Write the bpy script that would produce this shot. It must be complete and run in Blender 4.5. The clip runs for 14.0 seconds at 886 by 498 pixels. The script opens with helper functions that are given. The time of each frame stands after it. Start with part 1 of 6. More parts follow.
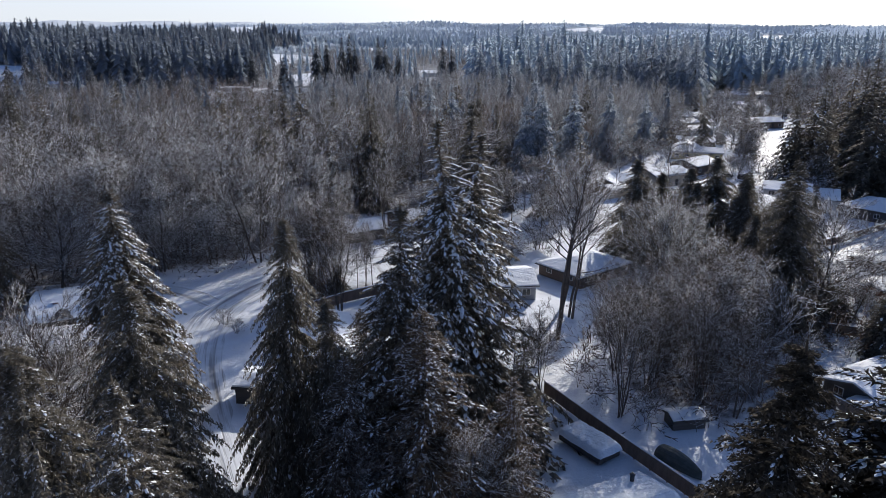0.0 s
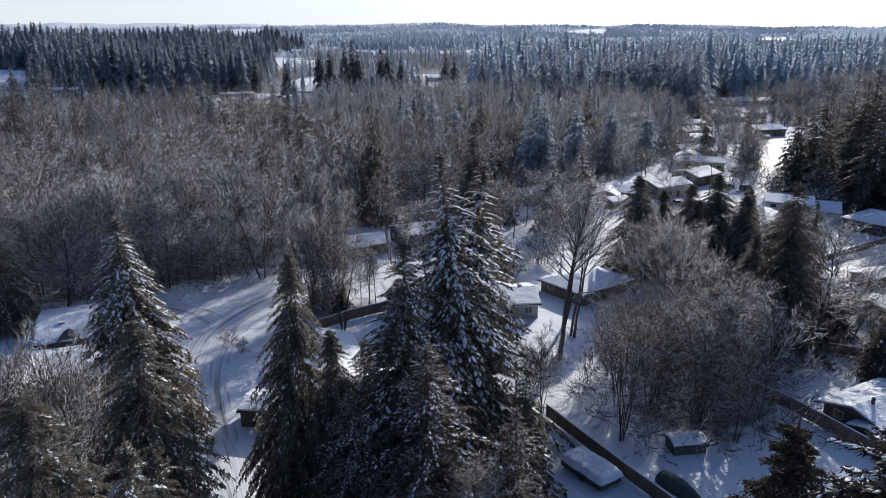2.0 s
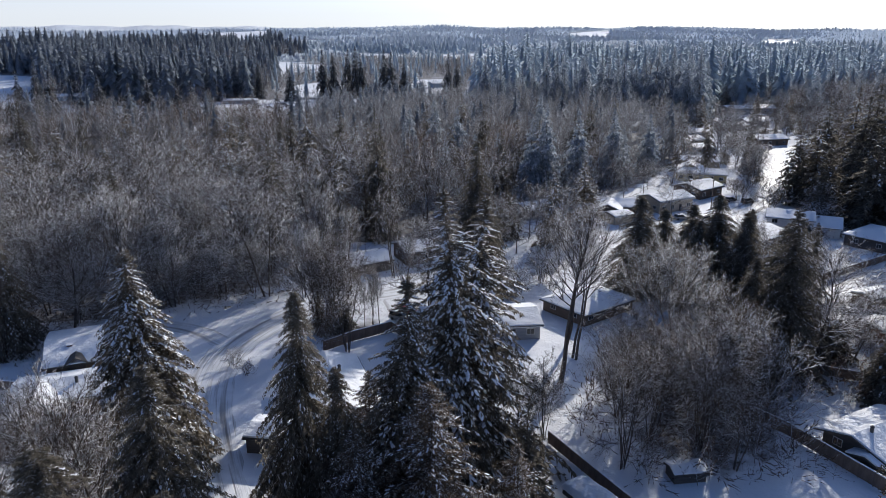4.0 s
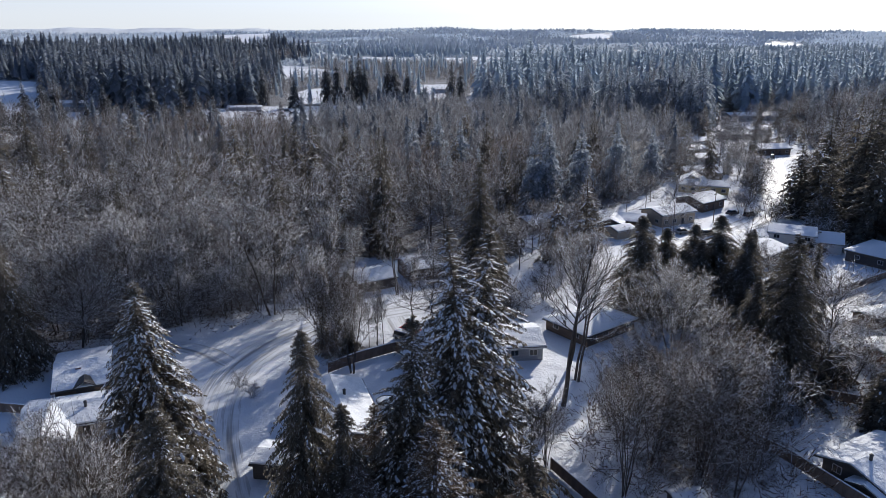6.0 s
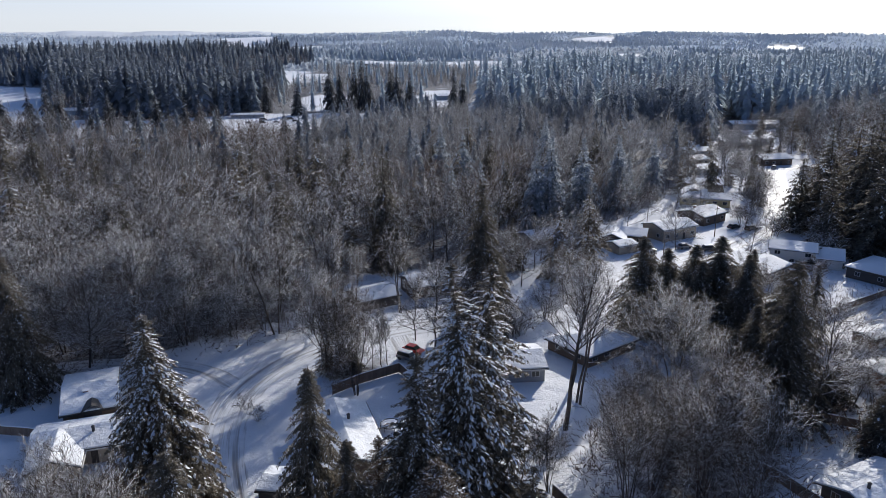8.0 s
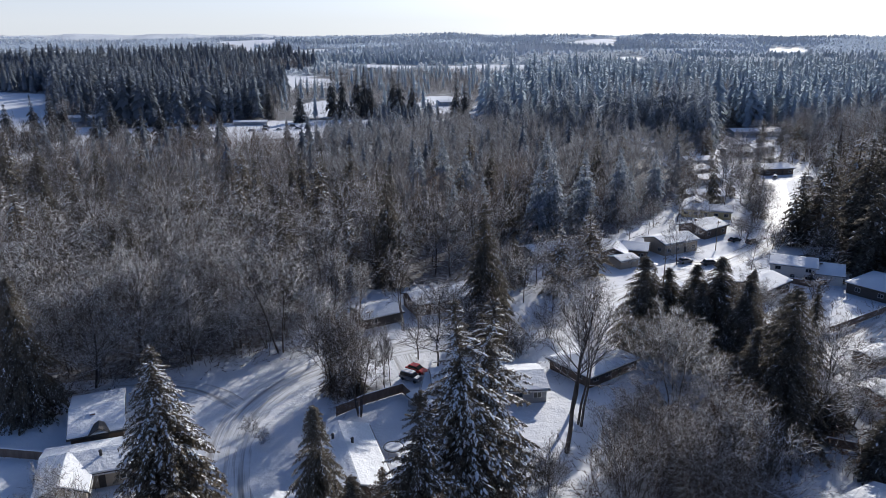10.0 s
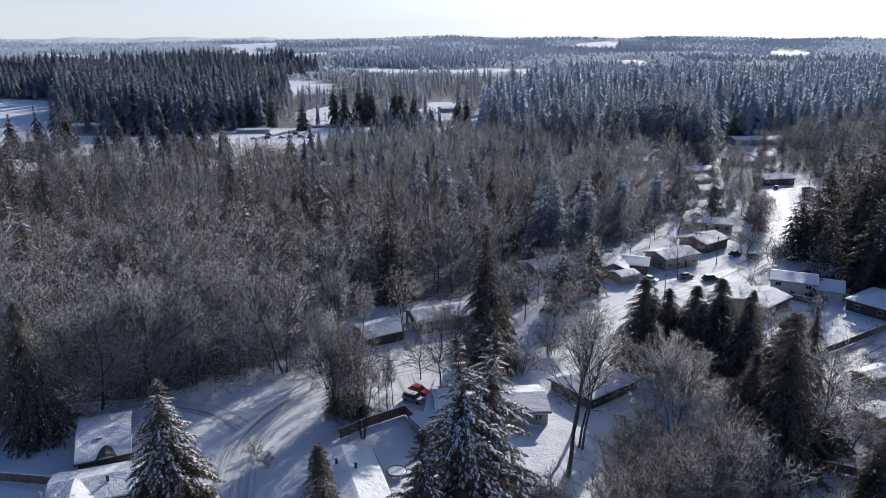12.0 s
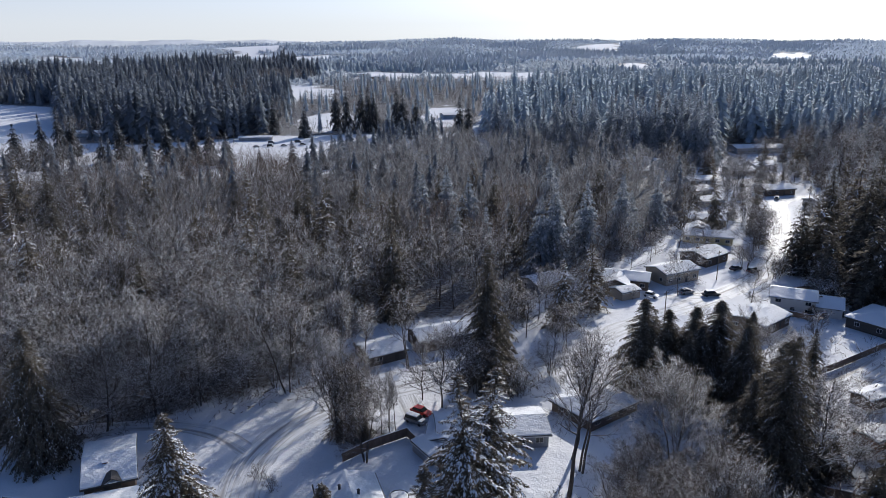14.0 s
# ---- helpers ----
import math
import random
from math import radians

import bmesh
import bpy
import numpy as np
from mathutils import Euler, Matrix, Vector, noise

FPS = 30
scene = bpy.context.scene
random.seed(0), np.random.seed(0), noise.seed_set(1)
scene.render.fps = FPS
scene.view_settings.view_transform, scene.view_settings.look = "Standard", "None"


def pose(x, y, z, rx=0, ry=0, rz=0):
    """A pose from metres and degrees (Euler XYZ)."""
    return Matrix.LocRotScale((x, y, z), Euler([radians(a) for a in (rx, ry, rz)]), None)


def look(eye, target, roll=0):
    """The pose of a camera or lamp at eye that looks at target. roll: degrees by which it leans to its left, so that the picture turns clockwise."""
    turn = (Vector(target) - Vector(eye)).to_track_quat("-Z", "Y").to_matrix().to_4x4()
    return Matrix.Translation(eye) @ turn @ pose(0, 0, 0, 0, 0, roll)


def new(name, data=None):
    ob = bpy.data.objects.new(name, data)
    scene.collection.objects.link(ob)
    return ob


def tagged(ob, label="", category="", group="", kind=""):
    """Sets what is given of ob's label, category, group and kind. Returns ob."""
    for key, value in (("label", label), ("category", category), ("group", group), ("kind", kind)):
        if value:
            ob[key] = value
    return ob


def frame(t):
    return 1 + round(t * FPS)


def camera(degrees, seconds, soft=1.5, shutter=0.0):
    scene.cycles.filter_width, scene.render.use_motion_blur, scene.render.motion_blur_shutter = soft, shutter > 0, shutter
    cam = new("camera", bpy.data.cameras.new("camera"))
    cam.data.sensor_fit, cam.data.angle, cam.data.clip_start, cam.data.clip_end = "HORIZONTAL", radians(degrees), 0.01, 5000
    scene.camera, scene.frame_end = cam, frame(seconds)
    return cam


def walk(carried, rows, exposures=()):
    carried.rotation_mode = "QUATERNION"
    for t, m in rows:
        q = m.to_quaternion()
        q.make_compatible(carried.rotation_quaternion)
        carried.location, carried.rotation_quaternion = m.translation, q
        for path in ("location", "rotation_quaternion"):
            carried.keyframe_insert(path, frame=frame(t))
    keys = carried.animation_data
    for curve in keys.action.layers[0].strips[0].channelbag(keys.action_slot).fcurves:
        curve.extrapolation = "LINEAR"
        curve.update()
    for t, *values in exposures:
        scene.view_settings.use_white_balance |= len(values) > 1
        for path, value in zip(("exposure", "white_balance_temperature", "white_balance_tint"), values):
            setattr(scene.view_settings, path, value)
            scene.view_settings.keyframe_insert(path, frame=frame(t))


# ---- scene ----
cam = camera(63.1, 14.0, soft=0.8)
METRES, EYE, TILT, LEAN, TURN = 27.0, 45.0, -17.1, 0.0, 0.0
ROWS = [
    (0.0, 0.0, 0.0, 0.0, -0.0, 0.0, 0.0),
    (0.5, -0.0003, -0.0077, 0.0275, 0.05, 0.03, 0.01),
    (1.0, -0.0008, -0.0161, 0.0552, 0.1, 0.04, 0.03),
    (1.5, -0.0016, -0.0245, 0.0827, 0.15, 0.05, 0.01),
    (2.0, -0.0023, -0.0339, 0.1111, 0.19, 0.08, 0.01),
    (2.5, -0.0022, -0.0444, 0.1414, 0.26, 0.1, 0.01),
    (3.0, -0.0031, -0.0544, 0.1739, 0.31, 0.13, -0.01),
    (5.5, -0.0058, -0.1116, 0.3395, 0.59, 0.28, -0.05),
    (6.0, -0.0078, -0.1237, 0.373, 0.65, 0.31, -0.06),
    (6.5, -0.0086, -0.1356, 0.4071, 0.68, 0.38, -0.08),
    (7.0, -0.0104, -0.1495, 0.4402, 0.74, 0.38, -0.08),
    (7.5, -0.0116, -0.1626, 0.473, 0.78, 0.43, -0.08),
    (8.0, -0.0126, -0.174, 0.5069, 0.82, 0.48, -0.08),
    (10.5, -0.0155, -0.238, 0.6793, 1.03, 0.64, -0.04),
    (11.0, -0.0156, -0.252, 0.7166, 1.07, 0.67, -0.03),
    (11.5, -0.0152, -0.2655, 0.753, 1.11, 0.71, -0.02),
    (12.0, -0.0155, -0.2783, 0.7899, 1.15, 0.76, -0.0),
    (12.5, -0.0148, -0.2923, 0.8283, 1.19, 0.79, 0.01),
    (13.0, -0.0138, -0.3057, 0.8673, 1.22, 0.82, 0.01),
    (13.5, -0.0127, -0.3165, 0.9052, 1.27, 0.86, 0.03),
    (14.0, -0.0127, -0.3285, 0.9438, 1.3, 0.88, 0.02),
]
walk(cam, [(t, pose(0, 0, EYE, TILT, LEAN, TURN) @ pose(METRES * x, METRES * y, METRES * z, 90 + pitch, roll, yaw)) for t, x, y, z, yaw, pitch, roll in ROWS], exposures=[(0.0, 0.26), (7.0, 0.17), (14.0, 0.1)])

# ---- sky and sun ----
SUN_AZ, SUN_EL = 26.0, 21.0        # degrees to the right of straight ahead (+y), and above the horizon
world = bpy.data.worlds.new("winter_sky")
scene.world = world
world.use_nodes = True
wn = world.node_tree
sky = wn.nodes.new("ShaderNodeTexSky")
sky.sky_type = "NISHITA"
sky.sun_disc = False
sky.sun_elevation, sky.sun_rotation = radians(SUN_EL), radians(SUN_AZ)
sky.altitude, sky.air_density, sky.dust_density, sky.ozone_density = 400, 0.45, 1.7, 2.0
cool = wn.nodes.new("ShaderNodeMix")       # thin high haze takes the yellow out of the low sky
cool.data_type, cool.blend_type = "RGBA", "MULTIPLY"
cool.inputs[0].default_value = 1.0
cool.inputs[7].default_value = (0.85, 1.02, 1.23, 1)
wn.links.new(sky.outputs[0], cool.inputs[6])
way = wn.nodes.new("ShaderNodeTexCoord")     # pale mist low over the whole horizon
axes = wn.nodes.new("ShaderNodeSeparateXYZ")
low = wn.nodes.new("ShaderNodeMapRange")
low.inputs["From Min"].default_value, low.inputs["From Max"].default_value = 0.02, 0.2
low.inputs["To Min"].default_value, low.inputs["To Max"].default_value = 0.86, 0.0
mist = wn.nodes.new("ShaderNodeMix")
mist.data_type = "RGBA"
mist.inputs[7].default_value = (5.9, 6.2, 6.6, 1)
wn.links.new(way.outputs["Generated"], axes.inputs[0])
wn.links.new(axes.outputs["Z"], low.inputs["Value"])
wn.links.new(low.outputs[0], mist.inputs[0])
wn.links.new(cool.outputs[2], mist.inputs[6])
wn.links.new(mist.outputs[2], wn.nodes["Background"].inputs[0])
wn.nodes["Background"].inputs[1].default_value = 0.12
sun_data = bpy.data.lights.new("sun", "SUN")
sun_data.energy, sun_data.angle, sun_data.color = 4.3, radians(0.6), (1.0, 0.95, 0.88)
sun = new("sun", sun_data)
ce = math.cos(radians(SUN_EL))
sun.matrix_world = look((0, 0, 300), (-1000 * ce * math.sin(radians(SUN_AZ)), -1000 * ce * math.cos(radians(SUN_AZ)), 300 - 1000 * math.sin(radians(SUN_EL))))


# ---- materials ----
def shader(name, rough=0.8, metal=0.0):
    m = bpy.data.materials.new(name)
    m.use_nodes = True
    n = m.node_tree
    b = n.nodes["Principled BSDF"]
    b.inputs["Roughness"].default_value, b.inputs["Metallic"].default_value = rough, metal
    return m, n, b


def node(n, kind, **values):
    o = n.nodes.new(kind)
    for key, value in values.items():
        o.inputs[key.replace("_", " ")].default_value = value
    return o


def coords(n, scale):
    c = n.nodes.new("ShaderNodeTexCoord")
    m = n.nodes.new("ShaderNodeMapping")
    m.inputs["Scale"].default_value = scale if hasattr(scale, "__len__") else (scale,) * 3
    n.links.new(c.outputs["Object"], m.inputs[0])
    return m.outputs[0]


def noise_fac(n, scale, detail=4.0, lo=0.35, hi=0.65, squash=(1, 1, 1), rough=0.55):
    t = node(n, "ShaderNodeTexNoise", Scale=scale, Detail=detail, Roughness=rough)
    n.links.new(coords(n, squash), t.inputs["Vector"])
    r = node(n, "ShaderNodeMapRange")
    r.inputs["From Min"].default_value, r.inputs["From Max"].default_value = lo, hi
    n.links.new(t.outputs["Fac"], r.inputs["Value"])
    return r.outputs[0]


def mix(n, fac, a, b):
    m = n.nodes.new("ShaderNodeMix")
    m.data_type = "RGBA"
    for slot, v in ((0, fac), (6, a), (7, b)):
        if hasattr(v, "is_linked"):
            n.links.new(v, m.inputs[slot])
        else:
            m.inputs[slot].default_value = v if slot == 0 else (*v, 1)
    return m.outputs[2]


def calc(n, op, a, b=0.0, clamp=False):
    m = n.nodes.new("ShaderNodeMath")
    m.operation, m.use_clamp = op, clamp
    for slot, v in ((0, a), (1, b)):
        if hasattr(v, "is_linked"):
            n.links.new(v, m.inputs[slot])
        else:
            m.inputs[slot].default_value = v
    return m.outputs[0]


def upward(n, lo, hi):
    """How far a face looks up, from 0 at lo to 1 at hi."""
    g = n.nodes.new("ShaderNodeNewGeometry")
    s = n.nodes.new("ShaderNodeSeparateXYZ")
    n.links.new(g.outputs["Normal"], s.inputs[0])
    r = node(n, "ShaderNodeMapRange")
    r.inputs["From Min"].default_value, r.inputs["From Max"].default_value = lo, hi
    n.links.new(s.outputs[2], r.inputs["Value"])
    return r.outputs[0]


def island(n):
    return n.nodes.new("ShaderNodeNewGeometry").outputs["Random Per Island"]


def relief(n, b, fac, strength, distance):
    o = node(n, "ShaderNodeBump", Strength=strength, Distance=distance)
    n.links.new(fac, o.inputs["Height"])
    n.links.new(o.outputs[0], b.inputs["Normal"])


def plain(name, a, c, scale, rough=0.8, metal=0.0, bump=0.0, squash=(1, 1, 1)):
    """A surface that varies between two colours at two scales."""
    m, n, b = shader(name, rough, metal)
    coarse = noise_fac(n, scale, 5, squash=squash)
    fine = noise_fac(n, scale * 9, 3, 0.3, 0.7, squash=squash)
    col = mix(n, calc(n, "ADD", calc(n, "MULTIPLY", coarse, 0.65), calc(n, "MULTIPLY", fine, 0.35)), a, c)
    n.links.new(col, b.inputs["Base Color"])
    if bump:
        relief(n, b, fine, 0.5, bump)
    return m


def snow_material(name, tint=(0.86, 0.88, 0.92), dirt=(0.2, 0.16, 0.12), lo=0.63, hi=0.8, scale=0.35, gloss=0.15):
    m, n, b = shader(name, 0.7)
    b.inputs["Specular IOR Level"].default_value = gloss
    drift = noise_fac(n, 0.16, 5, 0.3, 0.7)
    lumps = noise_fac(n, 2.4, 5, 0.25, 0.75)
    bare = noise_fac(n, scale, 9, lo, hi, rough=0.7)
    base = mix(n, drift, tint, tuple(0.93 * v for v in tint))
    col = mix(n, bare, base, dirt)
    n.links.new(col, b.inputs["Base Color"])
    relief(n, b, calc(n, "ADD", calc(n, "ADD", drift, calc(n, "MULTIPLY", lumps, 0.35)), calc(n, "MULTIPLY", noise_fac(n, 0.7, 4, 0.3, 0.7), 0.5)), 0.55, 0.3)
    return m


def ground_material(name, snow, bare, litter, patches):
    """Snow that gives way to litter and twigs where the sheet's attribute "cover" rises."""
    m, n, b = shader(name, 0.75)
    b.inputs["Specular IOR Level"].default_value = 0.08
    drift = noise_fac(n, 0.16, 5, 0.3, 0.7)
    bumps = noise_fac(n, 2.4, 5, 0.25, 0.75)
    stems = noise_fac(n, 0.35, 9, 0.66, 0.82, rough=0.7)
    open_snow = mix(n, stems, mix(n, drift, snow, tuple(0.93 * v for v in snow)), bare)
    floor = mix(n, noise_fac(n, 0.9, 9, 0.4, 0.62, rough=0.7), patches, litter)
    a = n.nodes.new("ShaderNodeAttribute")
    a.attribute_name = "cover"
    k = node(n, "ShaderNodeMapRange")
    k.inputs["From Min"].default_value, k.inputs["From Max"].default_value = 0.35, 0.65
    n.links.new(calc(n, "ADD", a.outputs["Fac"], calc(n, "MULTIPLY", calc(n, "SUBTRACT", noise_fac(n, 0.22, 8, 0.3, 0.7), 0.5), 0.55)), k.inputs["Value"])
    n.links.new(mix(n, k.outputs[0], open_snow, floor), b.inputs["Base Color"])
    relief(n, b, calc(n, "ADD", calc(n, "ADD", drift, calc(n, "MULTIPLY", bumps, 0.35)), calc(n, "MULTIPLY", noise_fac(n, 0.7, 4, 0.3, 0.7), 0.5)), 0.55, 0.3)
    return m


def thin(n, b, colour, share):
    """Lets light through a thin surface."""
    t = n.nodes.new("ShaderNodeBsdfTranslucent")
    n.links.new(colour, t.inputs["Color"])
    m = n.nodes.new("ShaderNodeMixShader")
    m.inputs[0].default_value = share
    n.links.new(b.outputs[0], m.inputs[1])
    n.links.new(t.outputs[0], m.inputs[2])
    n.links.new(m.outputs[0], n.nodes["Material Output"].inputs["Surface"])


def needle_material(name, dark, light, frost, share, through_share=0.55):
    """Needles: each spray has its own shade, and a share of the sprays carries rime."""
    m, n, b = shader(name, 0.75)
    b.inputs["Specular IOR Level"].default_value = 0.0
    r = island(n)
    g = mix(n, r, dark, light)
    w = calc(n, "FRACT", calc(n, "MULTIPLY", r, 37.7))
    k = node(n, "ShaderNodeMapRange")
    k.inputs["From Min"].default_value, k.inputs["From Max"].default_value = 1 - share - 0.05, 1 - share + 0.1
    n.links.new(w, k.inputs["Value"])
    patch = noise_fac(n, 1.7, 4, 0.35, 0.62)
    col = mix(n, calc(n, "MULTIPLY", k.outputs[0], patch), g, frost)
    n.links.new(col, b.inputs["Base Color"])
    thin(n, b, col, through_share)
    return m


def twig_material(name, bark, pale, frost, share):
    m, n, b = shader(name, 0.8)
    b.inputs["Specular IOR Level"].default_value = 0.0
    r = island(n)
    w = calc(n, "FRACT", calc(n, "MULTIPLY", r, 23.3))
    k = node(n, "ShaderNodeMapRange")
    k.inputs["From Min"].default_value, k.inputs["From Max"].default_value = 1 - share - 0.15, 1 - share + 0.15
    n.links.new(w, k.inputs["Value"])
    patch = noise_fac(n, 0.5, 3, 0.38, 0.58)
    col = mix(n, calc(n, "MULTIPLY", k.outputs[0], patch), mix(n, r, bark, pale), frost)
    n.links.new(col, b.inputs["Base Color"])
    thin(n, b, col, 0.5)
    return m


def bark_material(name, a, c, snow=0.55):
    """Bark with snow lying along the upper sides of limbs."""
    m, n, b = shader(name, 0.9)
    grain = noise_fac(n, 3.0, 6, 0.3, 0.7, (1, 1, 0.3))
    lie = calc(n, "MULTIPLY", upward(n, snow, snow + 0.3), noise_fac(n, 1.1, 4, 0.35, 0.5))
    n.links.new(mix(n, lie, mix(n, grain, a, c), (0.84, 0.86, 0.9)), b.inputs["Base Color"])
    relief(n, b, grain, 0.6, 0.05)
    return m


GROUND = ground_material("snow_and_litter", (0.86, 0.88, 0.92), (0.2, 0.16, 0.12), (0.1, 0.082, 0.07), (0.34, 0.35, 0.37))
# Far ground in the hazed woods' blue-grey: haze painted as base colour.
FAR_FLOOR = snow_material("far_hazed_ground", (0.46, 0.51, 0.56), (0.36, 0.41, 0.46), 0.35, 0.65, 0.05, 0.0)
SNOW_ROOF = snow_material("snow_on_roof", (0.87, 0.89, 0.92), (0.42, 0.40, 0.38), 0.74, 0.86, 0.8)
SNOW_CLUMP = plain("snow_clump", (0.84, 0.87, 0.92), (0.9, 0.91, 0.94), 0.8, 0.6, 0, 0.05)
FIR = needle_material("fir_needles", (0.13, 0.112, 0.09), (0.25, 0.216, 0.172), (0.86, 0.87, 0.88), 0.18)
CLOSE_FIR = needle_material("black_green_needles", (0.042, 0.037, 0.031), (0.095, 0.083, 0.069), (0.7, 0.7, 0.71), 0.05)
DARK_FIR = needle_material("dark_fir_needles", (0.1, 0.092, 0.08), (0.2, 0.184, 0.158), (0.7, 0.7, 0.71), 0.08)
CEDAR = needle_material("cedar_sprays", (0.13, 0.115, 0.094), (0.25, 0.222, 0.18), (0.84, 0.84, 0.85), 0.16)
DARK_NEAR = needle_material("dark_green_needles", (0.115, 0.103, 0.086), (0.22, 0.198, 0.165), (0.8, 0.8, 0.82), 0.1)
# The next five carry distance haze in their base colours, paler farther off.
WOOD_FIR = needle_material("hazed_wood_fir_needles", (0.24, 0.265, 0.295), (0.41, 0.45, 0.49), (0.72, 0.76, 0.8), 0.24)
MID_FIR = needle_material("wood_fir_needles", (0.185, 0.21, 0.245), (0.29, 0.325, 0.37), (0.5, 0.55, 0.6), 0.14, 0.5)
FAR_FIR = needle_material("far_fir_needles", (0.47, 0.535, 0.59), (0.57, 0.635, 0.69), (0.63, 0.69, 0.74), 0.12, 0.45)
DISTANT_FIR = needle_material("distant_hazed_needles", (0.56, 0.625, 0.68), (0.62, 0.68, 0.735), (0.64, 0.7, 0.755), 0.1, 0.2)
HORIZON_FIR = needle_material("haze_pale_needles", (0.68, 0.735, 0.79), (0.72, 0.77, 0.82), (0.74, 0.79, 0.84), 0.1, 0.2)
EDGE_FIR = needle_material("edge_fir_needles", (0.06, 0.064, 0.07), (0.125, 0.132, 0.14), (0.7, 0.73, 0.77), 0.1)
RUST = needle_material("sparse_brown_needles", (0.11, 0.084, 0.066), (0.235, 0.182, 0.138), (0.84, 0.85, 0.87), 0.26)
FIR_BARK = bark_material("fir_bark", (0.05, 0.04, 0.033), (0.11, 0.085, 0.07), 0.75)
BARK = bark_material("alder_bark", (0.07, 0.06, 0.052), (0.17, 0.15, 0.13), 0.18)
TWIG = twig_material("frosted_twig", (0.044, 0.035, 0.031), (0.115, 0.092, 0.08), (0.95, 0.95, 0.96), 0.32)
FAN_TWIG = twig_material("rimed_twig", (0.06, 0.05, 0.045), (0.15, 0.128, 0.115), (0.95, 0.95, 0.96), 0.5)
TWIG_BROWN = twig_material("brown_twig", (0.066, 0.046, 0.037), (0.16, 0.114, 0.091), (0.9, 0.9, 0.9), 0.1)
# Bough snow greyed and far twigs paled, so haze sits in both colours.
FAR_SNOW = plain("far_hazed_snow", (0.42, 0.48, 0.54), (0.5, 0.56, 0.62), 0.5, 0.7)
TWIG_DISTANT = twig_material("distant_hazed_twig", (0.47, 0.51, 0.555), (0.55, 0.59, 0.635), (0.62, 0.67, 0.72), 0.15)
GROVE_TWIG = twig_material("grove_twig", (0.034, 0.025, 0.021), (0.085, 0.064, 0.053), (0.95, 0.94, 0.94), 0.2)
DARK_BARK = bark_material("dark_bark", (0.05, 0.042, 0.037), (0.12, 0.1, 0.088), 0.45)
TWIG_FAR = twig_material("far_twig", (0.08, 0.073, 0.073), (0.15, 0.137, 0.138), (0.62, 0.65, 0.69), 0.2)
# Rimed twigs whose base colour is also lightened for haze over the far wood.
TWIG_FAR_PALE = twig_material("far_hazed_rime_twig", (0.12, 0.115, 0.117), (0.21, 0.202, 0.206), (0.62, 0.65, 0.69), 0.36)
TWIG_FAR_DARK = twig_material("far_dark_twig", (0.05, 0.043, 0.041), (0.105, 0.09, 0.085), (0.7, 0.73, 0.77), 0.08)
TWIG_FAR_BROWN = twig_material("far_brown_twig", (0.07, 0.05, 0.042), (0.165, 0.122, 0.104), (0.85, 0.87, 0.9), 0.12)
FENCE_WOOD = plain("fence_wood", (0.13, 0.09, 0.065), (0.24, 0.17, 0.13), 1.5, 0.85, 0, 0.02, (1, 1, 0.2))
POLE_WOOD = plain("pole_wood", (0.12, 0.095, 0.075), (0.2, 0.16, 0.13), 1.2, 0.9, 0, 0.02, (1, 1, 0.2))
SIDING = {
    "tan": plain("tan_siding", (0.36, 0.3, 0.23), (0.44, 0.37, 0.29), 0.9, 0.75, 0, 0.01, (0.3, 0.3, 3)),
    "brown": plain("brown_siding", (0.1, 0.072, 0.056), (0.17, 0.124, 0.094), 0.9, 0.75, 0, 0.01, (0.3, 0.3, 3)),
    "grey": plain("grey_siding", (0.26, 0.27, 0.28), (0.36, 0.36, 0.37), 0.9, 0.75, 0, 0.01, (0.3, 0.3, 3)),
    "yellow": plain("yellow_siding", (0.5, 0.41, 0.2), (0.58, 0.48, 0.26), 0.9, 0.75, 0, 0.01, (0.3, 0.3, 3)),
    "blue": plain("blue_grey_siding", (0.2, 0.26, 0.33), (0.28, 0.34, 0.4), 0.9, 0.75, 0, 0.01, (0.3, 0.3, 3)),
    "white": plain("pale_siding", (0.6, 0.58, 0.55), (0.7, 0.68, 0.65), 0.9, 0.75, 0, 0.01, (0.3, 0.3, 3)),
    "dark": plain("dark_siding", (0.06, 0.055, 0.05), (0.1, 0.09, 0.085), 0.9, 0.75, 0, 0.01, (0.3, 0.3, 3)),
    "red": plain("red_brown_siding", (0.2, 0.09, 0.06), (0.28, 0.13, 0.09), 0.9, 0.75, 0, 0.01, (0.3, 0.3, 3)),
}
TRIM = plain("trim_paint", (0.55, 0.54, 0.52), (0.65, 0.64, 0.62), 2.0, 0.6)
DARK_TRIM = plain("dark_trim", (0.05, 0.045, 0.04), (0.08, 0.07, 0.065), 2.0, 0.7)
SHINGLE = plain("shingle", (0.06, 0.055, 0.055), (0.12, 0.11, 0.1), 1.4, 0.9, 0, 0.02)
GLASS, gn, gb = shader("window_glass", 0.08)
gb.inputs["Base Color"].default_value = (0.03, 0.035, 0.04, 1)
BRICK = plain("chimney_brick", (0.2, 0.1, 0.075), (0.3, 0.17, 0.13), 3.0, 0.9, 0, 0.02)
METAL = plain("vent_metal", (0.05, 0.05, 0.055), (0.1, 0.1, 0.1), 4.0, 0.5, 0.6)
RUBBER = plain("tyre_rubber", (0.015, 0.015, 0.015), (0.03, 0.03, 0.03), 6.0, 0.9)
TARP = plain("tarp_cloth", (0.05, 0.065, 0.06), (0.1, 0.115, 0.11), 1.5, 0.7, 0, 0.03)
